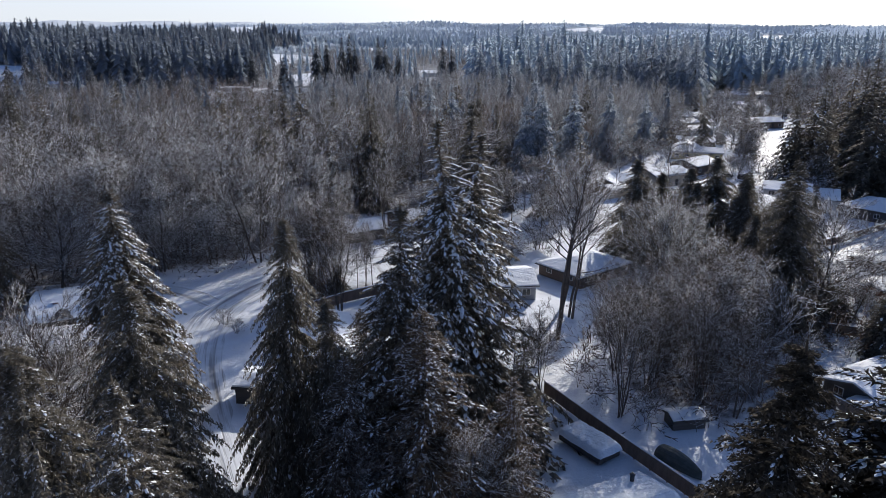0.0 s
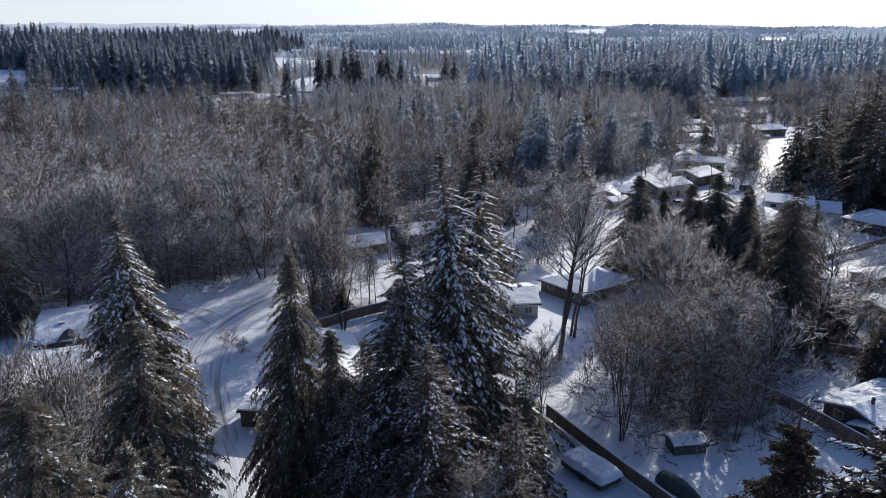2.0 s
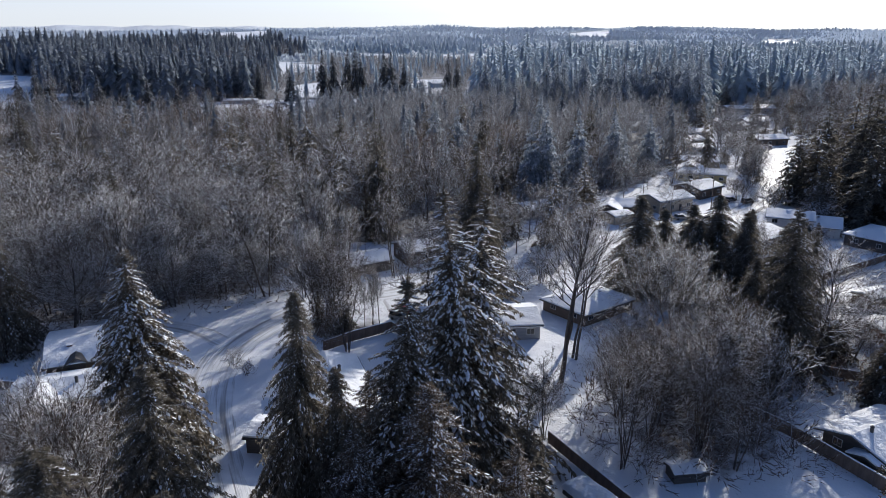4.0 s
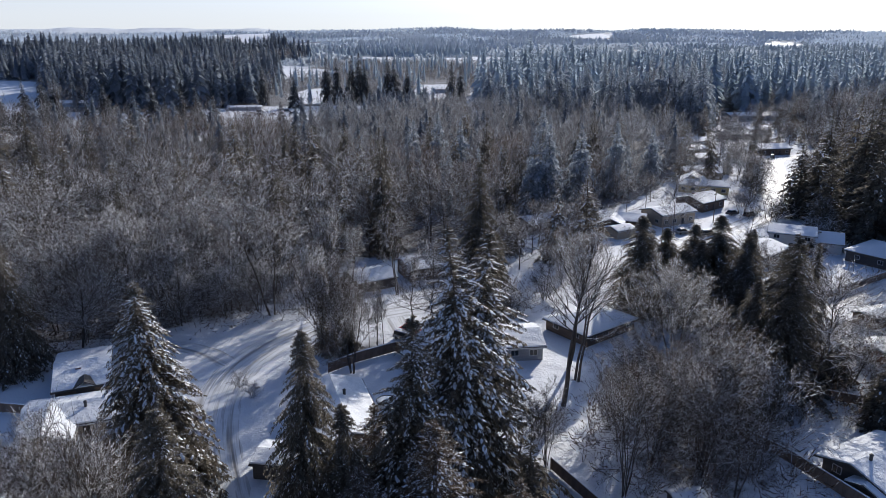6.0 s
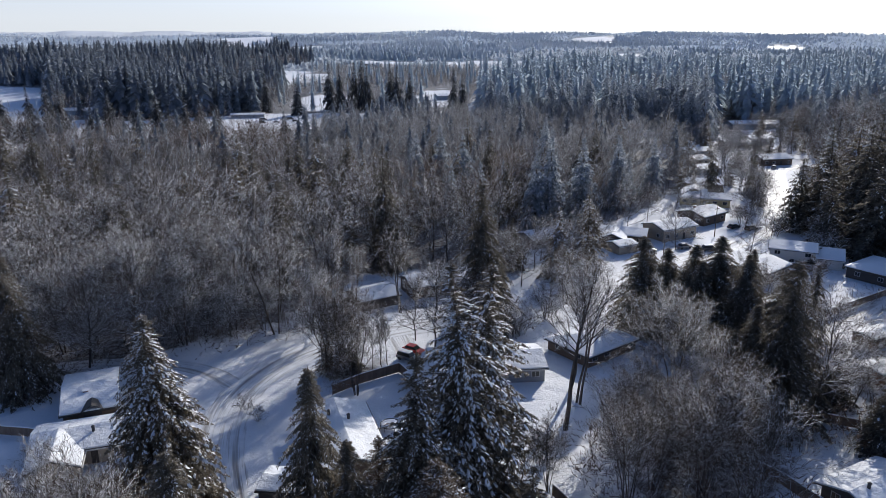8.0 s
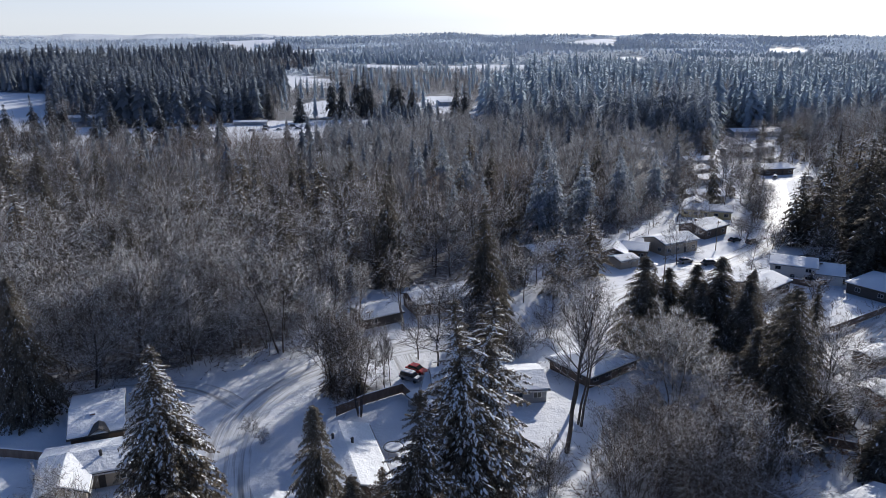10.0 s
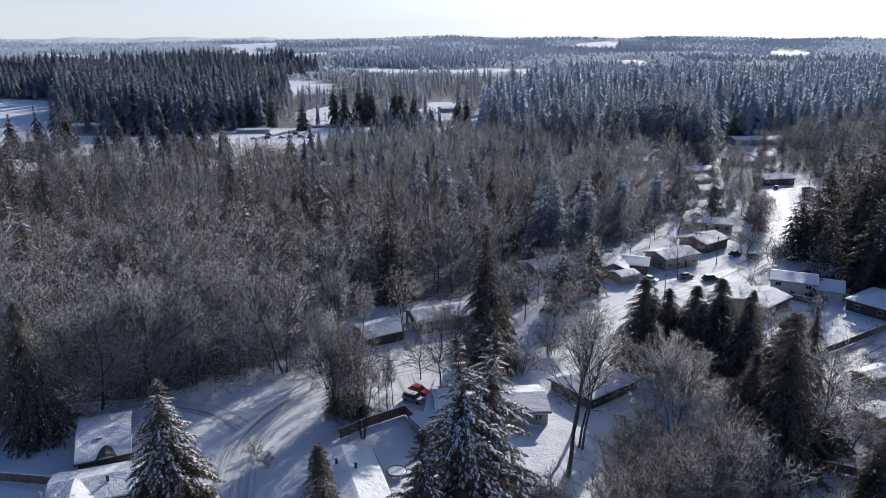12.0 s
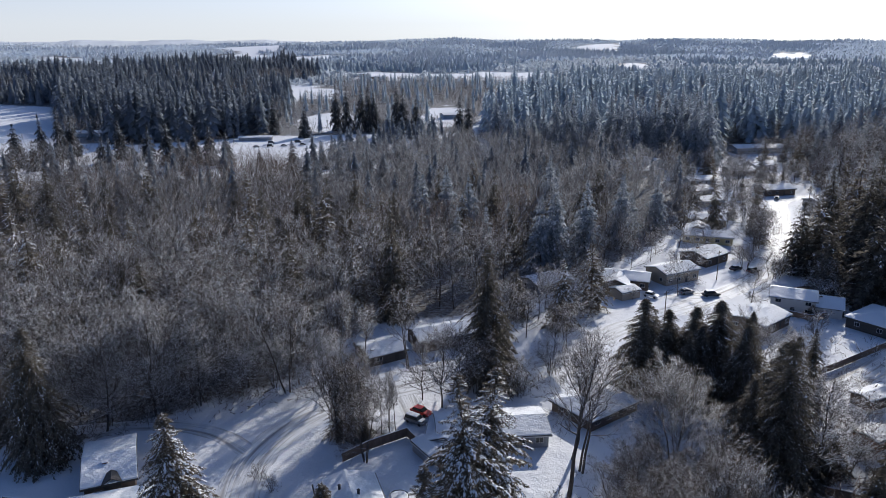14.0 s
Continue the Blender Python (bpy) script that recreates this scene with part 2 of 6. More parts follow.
PAINT = {
    "red": plain("red_car_paint", (0.42, 0.03, 0.025), (0.5, 0.05, 0.04), 1.0, 0.3),
    "white": plain("white_car_paint", (0.65, 0.66, 0.68), (0.72, 0.73, 0.74), 1.0, 0.3),
    "grey": plain("grey_car_paint", (0.2, 0.21, 0.22), (0.26, 0.27, 0.28), 1.0, 0.3),
    "dark": plain("dark_car_paint", (0.03, 0.032, 0.04), (0.05, 0.05, 0.06), 1.0, 0.3),
}


# ---- mesh building ----
def tri_mesh(name, v, t, mats, index=None):
    me = bpy.data.meshes.new(name)
    v, t = np.asarray(v, np.float32), np.asarray(t, np.int32)
    me.vertices.add(len(v))
    me.vertices.foreach_set("co", v.ravel())
    me.loops.add(3 * len(t))
    me.loops.foreach_set("vertex_index", t.ravel())
    me.polygons.add(len(t))
    me.polygons.foreach_set("loop_start", np.arange(0, 3 * len(t), 3, dtype=np.int32))
    for m in mats:
        me.materials.append(m)
    if index is not None:
        me.polygons.foreach_set("material_index", np.asarray(index, np.int32))
    me.update(calc_edges=True)
    me.validate()
    return me


class Pile:
    """Triangles heaped up from arrays."""

    def __init__(self):
        self.v, self.t, self.n = [], [], 0

    def add(self, v, t):
        self.v.append(np.asarray(v, float))
        self.t.append(np.asarray(t, int) + self.n)
        self.n += len(v)

    def arrays(self):
        return (np.concatenate(self.v), np.concatenate(self.t)) if self.v else (np.zeros((0, 3)), np.zeros((0, 3), int))

    def mesh(self, name, mat):
        v, t = self.arrays()
        return tri_mesh(name, v, t, [mat])


def unit(a):
    return a / np.maximum(np.linalg.norm(a, axis=-1, keepdims=True), 1e-9)


def tubes(p0, p1, r0, r1, sides):
    """Tapered tubes between the points p0 and p1; a tube whose r1 is None runs out in a tip."""
    p0, p1 = np.atleast_2d(p0), np.atleast_2d(p1)
    n = len(p0)
    d = unit(p1 - p0)
    ref = np.where(np.abs(d[:, 2:3]) > 0.9, np.array([[1.0, 0, 0]]), np.array([[0, 0, 1.0]]))
    u = unit(np.cross(d, ref))
    w = np.cross(d, u)
    a = np.arange(sides) * 2 * np.pi / sides
    ring = u[:, None] * np.cos(a)[None, :, None] + w[:, None] * np.sin(a)[None, :, None]
    lo = p0[:, None] + ring * np.reshape(r0, (-1, 1, 1))
    i = np.arange(sides)
    j = (i + 1) % sides
    if r1 is None:
        v = np.concatenate([lo, p1[:, None]], 1)
        t = np.stack([i, j, np.full(sides, sides)], 1)
        k = sides + 1
    else:
        v = np.concatenate([lo, p1[:, None] + ring * np.reshape(r1, (-1, 1, 1))], 1)
        t = np.concatenate([np.stack([i, j, sides + j], 1), np.stack([i, sides + j, sides + i], 1)])
        k = 2 * sides
    t = t[None] + (np.arange(n) * k)[:, None, None]
    return v.reshape(-1, 3), t.reshape(-1, 3)


def blades(base, tip, half, up):
    """Narrow leaves, one triangle each, widest a third of the way out."""
    d = tip - base
    s = unit(np.cross(d, up)) * np.reshape(half, (-1, 1))
    m = base + 0.35 * d
    v = np.stack([base, m + s, tip, m - s], 1)
    n = len(base)
    t = np.array([[0, 1, 2], [0, 2, 3]])[None] + (np.arange(n) * 4)[:, None, None]
    return v.reshape(-1, 3), t.reshape(-1, 3)


def slivers(base, tip, half, side):
    s = unit(np.cross(tip - base, side)) * np.reshape(half, (-1, 1))
    v = np.stack([base - s, base + s, tip], 1)
    t = np.arange(3 * len(base)).reshape(-1, 3)
    return v.reshape(-1, 3), t


def lumps(c, along, length, width, height):
    """Snow lying in small rounded heaps along a bough."""
    along = unit(along)
    s = unit(np.cross(along, np.array([0, 0, 1.0])))
    L, W, H = (np.reshape(q, (-1, 1)) for q in (length, width, height))
    z = np.array([[0, 0, 1.0]])
    v = np.stack([c - along * L, c - along * L * 0.3 + s * W, c + along * L * 0.5 + s * W * 0.8, c + along * L,
                  c + along * L * 0.5 - s * W * 0.8, c - along * L * 0.3 - s * W, c - along * L * 0.35 + z * H, c + along * L * 0.4 + z * H * 0.9], 1)
    t = np.array([[0, 6, 1], [1, 6, 7], [1, 7, 2], [2, 7, 3], [3, 7, 4], [4, 7, 6], [4, 6, 5], [5, 6, 0]])[:, ::-1]
    n = len(c)
    return v.reshape(-1, 3), (t[None] + (np.arange(n) * 8)[:, None, None]).reshape(-1, 3)


def part(name, mesh, parent, label=""):
    ob = new(name, mesh)
    ob.parent = parent
    return tagged(ob, label)


# ---- trees ----
def conifer_arrays(seed, height, radius, boughs, sprays, snow, droop=0.35, fan=3, low=0.06, ragged=0.3, shape=0.85, broad=0.2, arms=True, fine=0.62, heaps=5, heap=1.0, least=0.3, weep=0.15):
    """A fir: trunk, crown and snow, each as points and triangles. snow: the share of boughs that carry it."""
    g = np.random.default_rng(seed)
    trunk, crown, white = Pile(), Pile(), Pile()
    zs = np.linspace(0, height * 0.98, 7)
    bend = np.cumsum(g.normal(0, 0.006 * height, (7, 2)), 0) * np.linspace(0, 1, 7)[:, None]
    axis = np.column_stack([bend, zs])
    rad = 0.014 * height * (1 - np.linspace(0, 0.97, 7)) + 0.02
    trunk.add(*tubes(axis[:-1], axis[1:], rad[:-1], rad[1:], 7))
    h = low + (1 - low) * np.sort(g.random(boughs) ** 1.15)
    h[-3:] = (0.965, 0.98, 0.992)
    az = np.arange(boughs) * 2.39996 + g.normal(0, 0.35, boughs)
    full = radius * ((1 - h) ** shape) * np.clip((h - low) * 9 + 0.55, 0, 1)
    length = full * np.interp(h, [0.8, 0.97], [1, 0.7]) * (1 + ragged * g.normal(0, 0.6, boughs)).clip(0.45, 1.5) + 0.14
    o = np.column_stack([np.interp(h * height, zs, axis[:, 0]), np.interp(h * height, zs, axis[:, 1]), h * height])
    rise = np.interp(h, [0, 0.5, 0.85, 1], [-0.12, 0.02, 0.1, 0.35]) + g.normal(0, 0.08, boughs)
    sag = droop * np.interp(h, [0, 0.6, 0.85, 1], [1.1, 0.9, 0.7, 0.3])
    out = np.column_stack([np.cos(az), np.sin(az), np.zeros(boughs)])

    def spine(s):
        p = o + out * (length * s)[:, None]
        p[:, 2] += length * (rise * s - sag * s * s)
        return p

    mid = spine(np.full(boughs, 0.55))
    if arms:
        trunk.add(*tubes(o, mid, 0.02 + 0.012 * length, 0.012 + 0.004 * length, 3))
        trunk.add(*tubes(mid, spine(np.ones(boughs)), 0.012 + 0.004 * length, None, 3))
    for k in range(sprays):
        s = np.clip((k + 0.5 + g.normal(0, 0.3, boughs)) / sprays, 0.05, 1.0) ** 0.8
        base = spine(s)
        side = (1 if k % 2 else -1) * (1.05 - 0.6 * s) + g.normal(0, 0.4, boughs)
        size = (fine * 0.42 * length * (1.05 - 0.62 * s)).clip(least, 5 * least) * g.uniform(0.75, 1.25, boughs)
        hang = rise * 0.5 - sag * (0.6 + s)
        for f in range(fan):
            a = az + side + (f - (fan - 1) / 2) * 0.55 + g.normal(0, 0.15, boughs)
            d = np.column_stack([np.cos(a), np.sin(a), hang - weep * np.interp(h, [0.7, 0.98], [1, 0]) + g.normal(0, 0.45, boughs)])
            b = base + np.column_stack([np.cos(az + side), np.sin(az + side), hang]) * (g.uniform(0, 0.9, boughs) * size)[:, None] + g.normal(0, 0.06, (boughs, 3))
            tip = b + unit(d) * (size * g.uniform(0.7, 1.15, boughs))[:, None]
            face = unit(np.array([[0.0, 0.0, 1.0]]) + g.normal(0, 0.55, (boughs, 3)))
            crown.add(*slivers(b, tip, size * broad, face))
    top = np.array([[axis[-1, 0], axis[-1, 1], height * 0.93]])
    crown.add(*tubes(top, top + np.array([[0, 0, height * 0.085]]), 0.007 * height, None, 5))
    pick = g.random(boughs) < snow * np.interp(h, [0.2, 0.6], [0.4, 1])      # the upper boughs shelter the lower ones
    for k in range(heaps):
        s = np.clip(0.3 + 0.7 * (k + 0.5) / heaps + g.normal(0, 0.06, boughs), 0.2, 1.0)
        c, c2 = spine(s), spine(s + 0.05)
        on = pick & (g.random(boughs) < 0.75)
        if on.any():
            c[:, 2] += 0.04
            swing = g.normal(0, 0.75, boughs)
            c += np.column_stack([-out[:, 1], out[:, 0], 0 * az]) * (0.16 * swing * length * (1.1 - s))[:, None]
            way = unit(c2 - spine(s)) + 0.5 * swing[:, None] * np.column_stack([-out[:, 1], out[:, 0], 0 * az])
            sz = heap * (0.16 + 0.055 * length) * g.uniform(0.55, 1.4, boughs)
            white.add(*lumps(c[on], way[on], sz[on] * 1.2, sz[on] * 0.5, sz[on] * 0.42))
    return trunk.arrays(), crown.arrays(), white.arrays()


def bare_arrays(seed, height, spread, limbs, forks, twigs, stems=1, low=0.3, twig=0.026, ends=4, snow=0.4, girth=1.0, rise=(0.75, 1.7)):
    """A leafless tree: wood (trunk and limbs) and twigs."""
    g = np.random.default_rng(seed)
    wood, fine, white = Pile(), Pile(), Pile()
    o, d, L, R = [], [], [], []
    for s in range(stems):
        a = g.uniform(0, 6.28)
        tilt = (0.1 if stems == 1 else g.uniform(0.1, 0.34)) * 1.0
        foot = np.array([np.cos(a), np.sin(a), 0]) * (0 if stems == 1 else g.uniform(0.2, 0.7))
        H = height * (1 if s == 0 else g.uniform(0.7, 1.0))
        k = 7
        f = np.linspace(0, 1, k)
        ax = foot + np.column_stack([np.cos(a) * tilt * H * f ** 1.3, np.sin(a) * tilt * H * f ** 1.3, 0.94 * H * f])
        ax[1:, :2] += np.cumsum(g.normal(0, 0.012 * H, (k - 1, 2)), 0)
        r = girth * (0.0115 * H / stems ** 0.35) * (1 - 0.9 * f) + 0.02
        wood.add(*tubes(ax[:-1], ax[1:], r[:-1], r[1:], 6))
        n = max(4, int(limbs / stems))
        t = low + (0.97 - low) * np.sort(g.random(n) ** 0.8)
        p = np.column_stack([np.interp(t, f, ax[:, i]) for i in range(3)])
        az = np.arange(n) * 2.4 + g.normal(0, 0.5, n)
        up = np.interp(t, [low, 1], rise) + g.normal(0, 0.2, n)
        o.append(p)
        d.append(unit(np.column_stack([np.cos(az), np.sin(az), up])))
        L.append(spread * np.interp(t, [low, low + 0.3, 1], [1.0, 1.05, 0.42]) * g.uniform(0.7, 1.2, n))
        R.append(np.interp(t, f, r) * 0.55)
    o, d, L, R = np.concatenate(o), np.concatenate(d), np.concatenate(L), np.concatenate(R)

    def curve(o, d, L, s, bow):
        p = o + d * (L * s)[:, None]
        p[:, 2] += bow * L * s * s
        return p

    def fork(o, d, L, R, n, lo, short, wide, bow):
        m = len(o)
        i = np.repeat(np.arange(m), n)
        s = np.tile(np.linspace(lo, 1.0, n), m) + g.normal(0, 0.05, m * n)
        s = s.clip(0.1, 1)
        p = curve(o[i], d[i], L[i], s, bow)
        r = unit(g.normal(0, 1, (m * n, 3)))
        q = unit(unit(d[i] + np.array([0, 0, 2 * bow]) * s[:, None]) + wide * r + np.array([0, 0, 0.05]))
        return p, q, L[i] * short * (1.15 - 0.55 * s) * g.uniform(0.7, 1.3, m * n), R[i] * (1 - 0.7 * s) * 0.62

    bow = 0.1
    for a, b, ra, rb in ((0, 0.5, 1, 0.62), (0.5, 1, 0.62, 0.2)):
        one = np.ones(len(o))
        wood.add(*tubes(curve(o, d, L, a * one, bow), curve(o, d, L, b * one, bow), R * ra, R * rb + 0.008, 4))
    o2, d2, L2, R2 = fork(o, d, L, R, forks, 0.25, 0.6, 0.78, bow)
    one = np.ones(len(o2))
    wood.add(*tubes(o2, curve(o2, d2, L2, 0.5 * one, bow), R2 + 0.022, R2 * 0.5 + 0.018, 3))
    wood.add(*tubes(curve(o2, d2, L2, 0.5 * one, bow), curve(o2, d2, L2, one, bow), R2 * 0.5 + 0.018, None, 3))
    o3, d3, L3, R3 = fork(o2, d2, L2, R2, twigs, 0.2, 0.6, 0.85, -0.05)
    wood.add(*tubes(o3, curve(o3, d3, L3, np.ones(len(o3)), -0.05), R3 * 0.35 + twig, None, 3))
    o4, d4, L4, R4 = fork(o3, d3, L3, R3, ends, 0.2, 0.6, 0.85, -0.05)
    fine.add(*slivers(o4, curve(o4, d4, L4 + 0.15, np.ones(len(o4)), bow), np.full(len(o4), twig * 0.9), unit(g.normal(0, 1, (len(o4), 3)))))
    for p, q, l, r, bend in ((o2, d2, L2, R2, bow), (o3, d3, L3, R3, -0.05)):
        on = g.random(len(p)) < snow
        a, b = curve(p[on], q[on], l[on], np.full(on.sum(), 0.12), bend), curve(p[on], q[on], l[on], g.uniform(0.6, 1.0, on.sum()), bend)
        lift = np.array([0, 0, 0.6 * twig]) + 0 * a
        white.add(*tubes(a + lift, b + lift, r[on] * 0.25 + 1.05 * twig, None, 3))
    return wood.arrays(), fine.arrays(), white.arrays()


def tree_meshes(name, groups):
    """Meshes for (part name, arrays, material), leaving out what is empty."""
    return [(n, tri_mesh(name + "_" + n, a[0], a[1], [m])) for n, a, m in groups if len(a[1])]


def plant(kind, meshes, x, y, size, turn, label, category="tree", group="", z=None, tilt=0.0, wide=1.0):
    root = new(kind)
    root.empty_display_size = 0.5
    for n, me in meshes:
        ob = part(n, me, root)
        if n != "trunk":
            tagged(ob, kind="stuff")
    root.matrix_world = pose(x, y, ground_z(x, y) - 0.05 if z is None else z, tilt, 0, turn) @ Matrix.Diagonal((size * wide, size * wide, size, 1))
    return tagged(root, label, category, group)


# ---- where the woods and the fields lie ----
def inside(poly, x, y):
    hit = np.zeros(np.shape(x), bool)
    for (ax, ay), (bx, by) in zip(poly, poly[1:] + poly[:1]):
        cross = ((ay > y) != (by > y)) & (x < (bx - ax) * (y - ay) / (by - ay + 1e-9) + ax)
        hit ^= cross
    return hit


def near_line(pts, x, y):
    best = np.full(np.shape(x), 1e9)
    for (ax, ay), (bx, by) in zip(pts, pts[1:]):
        f = np.clip(((x - ax) * (bx - ax) + (y - ay) * (by - ay)) / ((bx - ax) ** 2 + (by - ay) ** 2), 0, 1)
        best = np.minimum(best, np.hypot(x - ax - f * (bx - ax), y - ay - f * (by - ay)))
    return best


CLEAR = [
    # x, y, half across the view, half along the camera's line of sight (stretched so the field shows)
    (-190, 970, 38, 90), (-118, 650, 30, 75), (-14, 715, 22, 95), (-165, 1480, 105, 190), (95, 1450, 190, 150), (-128, 505, 40, 44),
    (-800, 1830, 120, 420), (-850, 2950, 110, 300), (415, 1780, 42, 200), (640, 3500, 120, 520), (-1330, 2500, 90, 300), (-520, 2650, 160, 330), (-1000, 3600, 160, 420), (150, 3100, 120, 380), (1150, 2600, 90, 300),
]
PASTURE = [(-640, 800), (-420, 742), (-398, 705), (-333, 592), (-276, 482), (-262, 430), (-275, 390), (-330, 380), (-640, 640)]


def clearings(x, y):
    """True where no open field lies."""
    ok = ~inside(PASTURE, x, y)
    for ex, ey, ea, eb in CLEAR:
        r = math.hypot(ex, ey)
        along, across = ((x - ex) * ex + (y - ey) * ey) / r, ((x - ex) * ey - (y - ey) * ex) / r
        ok &= (across / ea) ** 2 + (along / eb) ** 2 > 1 + 0.3 * np.sin(x / 9) * np.sin(y / 17) + 0.25 * np.sin(x / 31 + y / 43)
    return ok


WOOD = [(-150, 112), (-72, 117), (-54, 132), (-38, 142), (-33, 158), (-22, 178), (4, 182), (22, 200), (45, 222), (70, 252), (96, 300), (108, 350), (92, 420), (50, 445), (-5, 470),
        (-50, 405), (-110, 385), (-180, 385), (-250, 375), (-330, 360), (-330, 250)]
FIR_LEFT = [(-640, 805), (-418, 748), (-394, 705), (-330, 595), (-285, 520), (-230, 512), (-180, 540), (-152, 556), (-150, 600), (-185, 800), (-215, 900), (-330, 1010), (-480, 1060), (-900, 1250)]
RIDGE_WOOD = [(-650, 1330), (-560, 1250), (-400, 1200), (-240, 1180), (-250, 1330), (-330, 1480), (-640, 1520)]
FAR_CLUMP = [(-1190, 2330), (-960, 2240), (-900, 2320), (-960, 2500), (-1220, 2560)]
FIR_RIGHT = [(12, 560), (30, 470), (52, 440), (84, 436), (100, 446), (120, 412), (146, 420), (160, 436), (172, 485), (212, 492), (240, 440), (290, 425), (420, 500), (760, 1150), (150, 1150), (60, 760)]
RIGHT_MIX = [(150, 205), (190, 260), (300, 420), (240, 440), (215, 485), (204, 436), (186, 380), (176, 345), (162, 322), (148, 303), (132, 272), (124, 248)]
BANK = [(-20, 116.5), (-17.5, 115.5), (-11, 120), (-10.5, 123), (-15, 125), (-21, 122)]
GROVE = [(25, 84), (31, 77), (42, 81), (49, 95), (45, 108), (29, 105)]
FIELD = [(-150, 560), (5, 570), (40, 800), (100, 1160), (180, 1300), (-60, 1280), (-230, 1250), (-200, 1000), (-170, 700)]


def wooded(x, y):
    """True where trees close over the ground."""
    ok = np.hypot(x, y) > 1150
    for poly in (WOOD, BANK, GROVE, FIR_LEFT, RIDGE_WOOD, FIR_RIGHT, RIGHT_MIX, FIELD):
        ok |= inside(poly, x, y)
    return ok & clearings(x, y) & (np.abs(np.arctan2(x, y)) < 0.75)


# ---- ground ----
def smooth(a, b, x):
    f = np.clip((x - a) / (b - a), 0, 1)
    return f * f * (3 - 2 * f)


def rolling(x, y):
    return np.sin(x / 310 + 1.3) * np.cos(y / 410 + 0.4) + 0.6 * np.sin(x / 140 - y / 190 + 2.0)


def ground_z(x, y):
    """Level near by, rolling hills towards the horizon."""
    r = np.hypot(x, y)
    z = smooth(150, 500, r) * 1.2 * rolling(x * 3, y * 3) * 0.4
    z = z + 15 * np.exp(-(((x + 470) / 270) ** 2 + ((y - 960) / 260) ** 2)) + 12 * np.exp(-(((x + 430) / 260) ** 2 + ((y - 1430) / 170) ** 2)) + 5 * np.exp(-(((x - 250) / 250) ** 2 + ((y - 640) / 150) ** 2))
    z = z + smooth(700, 2600, r) * (6 + 7 * rolling(x, y)) + smooth(2600, 4700, r) * (44 + 6 * rolling(x / 2, y / 2))
    return z


def ground_sheet():
    rings = np.concatenate([[0], np.linspace(8, 240, 80), np.linspace(245, 400, 24), np.geomspace(408, 4950, 130)])
    sect = 360
    v = [(0, 0, 0)]
    for r in rings[1:]:
        a = np.arange(sect) * 2 * np.pi / sect
        x, y = r * np.sin(a), r * np.cos(a)
        v.extend(zip(x, y, ground_z(x, y)))
    t = [(0, 1 + (k + 1) % sect, 1 + k) for k in range(sect)]
    for i in range(len(rings) - 2):
        b, c = 1 + i * sect, 1 + (i + 1) * sect
        for k in range(sect):
            m = (k + 1) % sect
            t += [(b + k, b + m, c + m), (b + k, c + m, c + k)]
    v = np.array(v)
    c = v[np.array(t)].mean(1)
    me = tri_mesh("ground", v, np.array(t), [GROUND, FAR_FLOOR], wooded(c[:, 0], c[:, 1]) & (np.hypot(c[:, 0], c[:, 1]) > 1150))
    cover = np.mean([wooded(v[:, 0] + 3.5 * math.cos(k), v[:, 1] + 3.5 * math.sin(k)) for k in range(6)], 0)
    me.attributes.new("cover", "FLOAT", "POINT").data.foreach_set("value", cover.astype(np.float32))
    me.polygons.foreach_set("use_smooth", np.ones(len(t), bool))
    return tagged(new("ground", me), "snow-covered ground with bare patches under the trees", "ground", kind="structure")


ground_sheet()


# ---- roads ----
def track_material(name, white, grey, brown, amount):
    """Packed snow with wheel tracks that run along the strip (u: metres across, v: metres along)."""
    m, n, b = shader(name, 0.65)
    b.inputs["Specular IOR Level"].default_value = 0.2
    uv = n.nodes.new("ShaderNodeUVMap")
    fac = []
    for sx, sy, lo, hi in ((0.9, 0.03, 0.5, 0.68), (4.0, 0.09, 0.53, 0.72), (0.5, 0.5, 0.35, 0.7)):
        mp = n.nodes.new("ShaderNodeMapping")
        mp.inputs["Scale"].default_value = (sx, sy, 1)
        n.links.new(uv.outputs[0], mp.inputs[0])
        t = node(n, "ShaderNodeTexNoise", Scale=1.0, Detail=4.0)
        n.links.new(mp.outputs[0], t.inputs["Vector"])
        r = node(n, "ShaderNodeMapRange")
        r.inputs["From Min"].default_value, r.inputs["From Max"].default_value = lo, hi
        n.links.new(t.outputs["Fac"], r.inputs["Value"])
        fac.append(r.outputs[0])
    rut = calc(n, "MULTIPLY", calc(n, "MAXIMUM", fac[0], calc(n, "MULTIPLY", fac[1], 0.7)), amount)
    col = mix(n, rut, mix(n, fac[2], white, grey), brown)
    n.links.new(col, b.inputs["Base Color"])
    relief(n, b, calc(n, "SUBTRACT", 1.0, rut), 0.7, 0.12)
    return m


TRACKS = track_material("packed_snow", (0.8, 0.82, 0.86), (0.68, 0.7, 0.73), (0.2, 0.185, 0.175), 0.9)


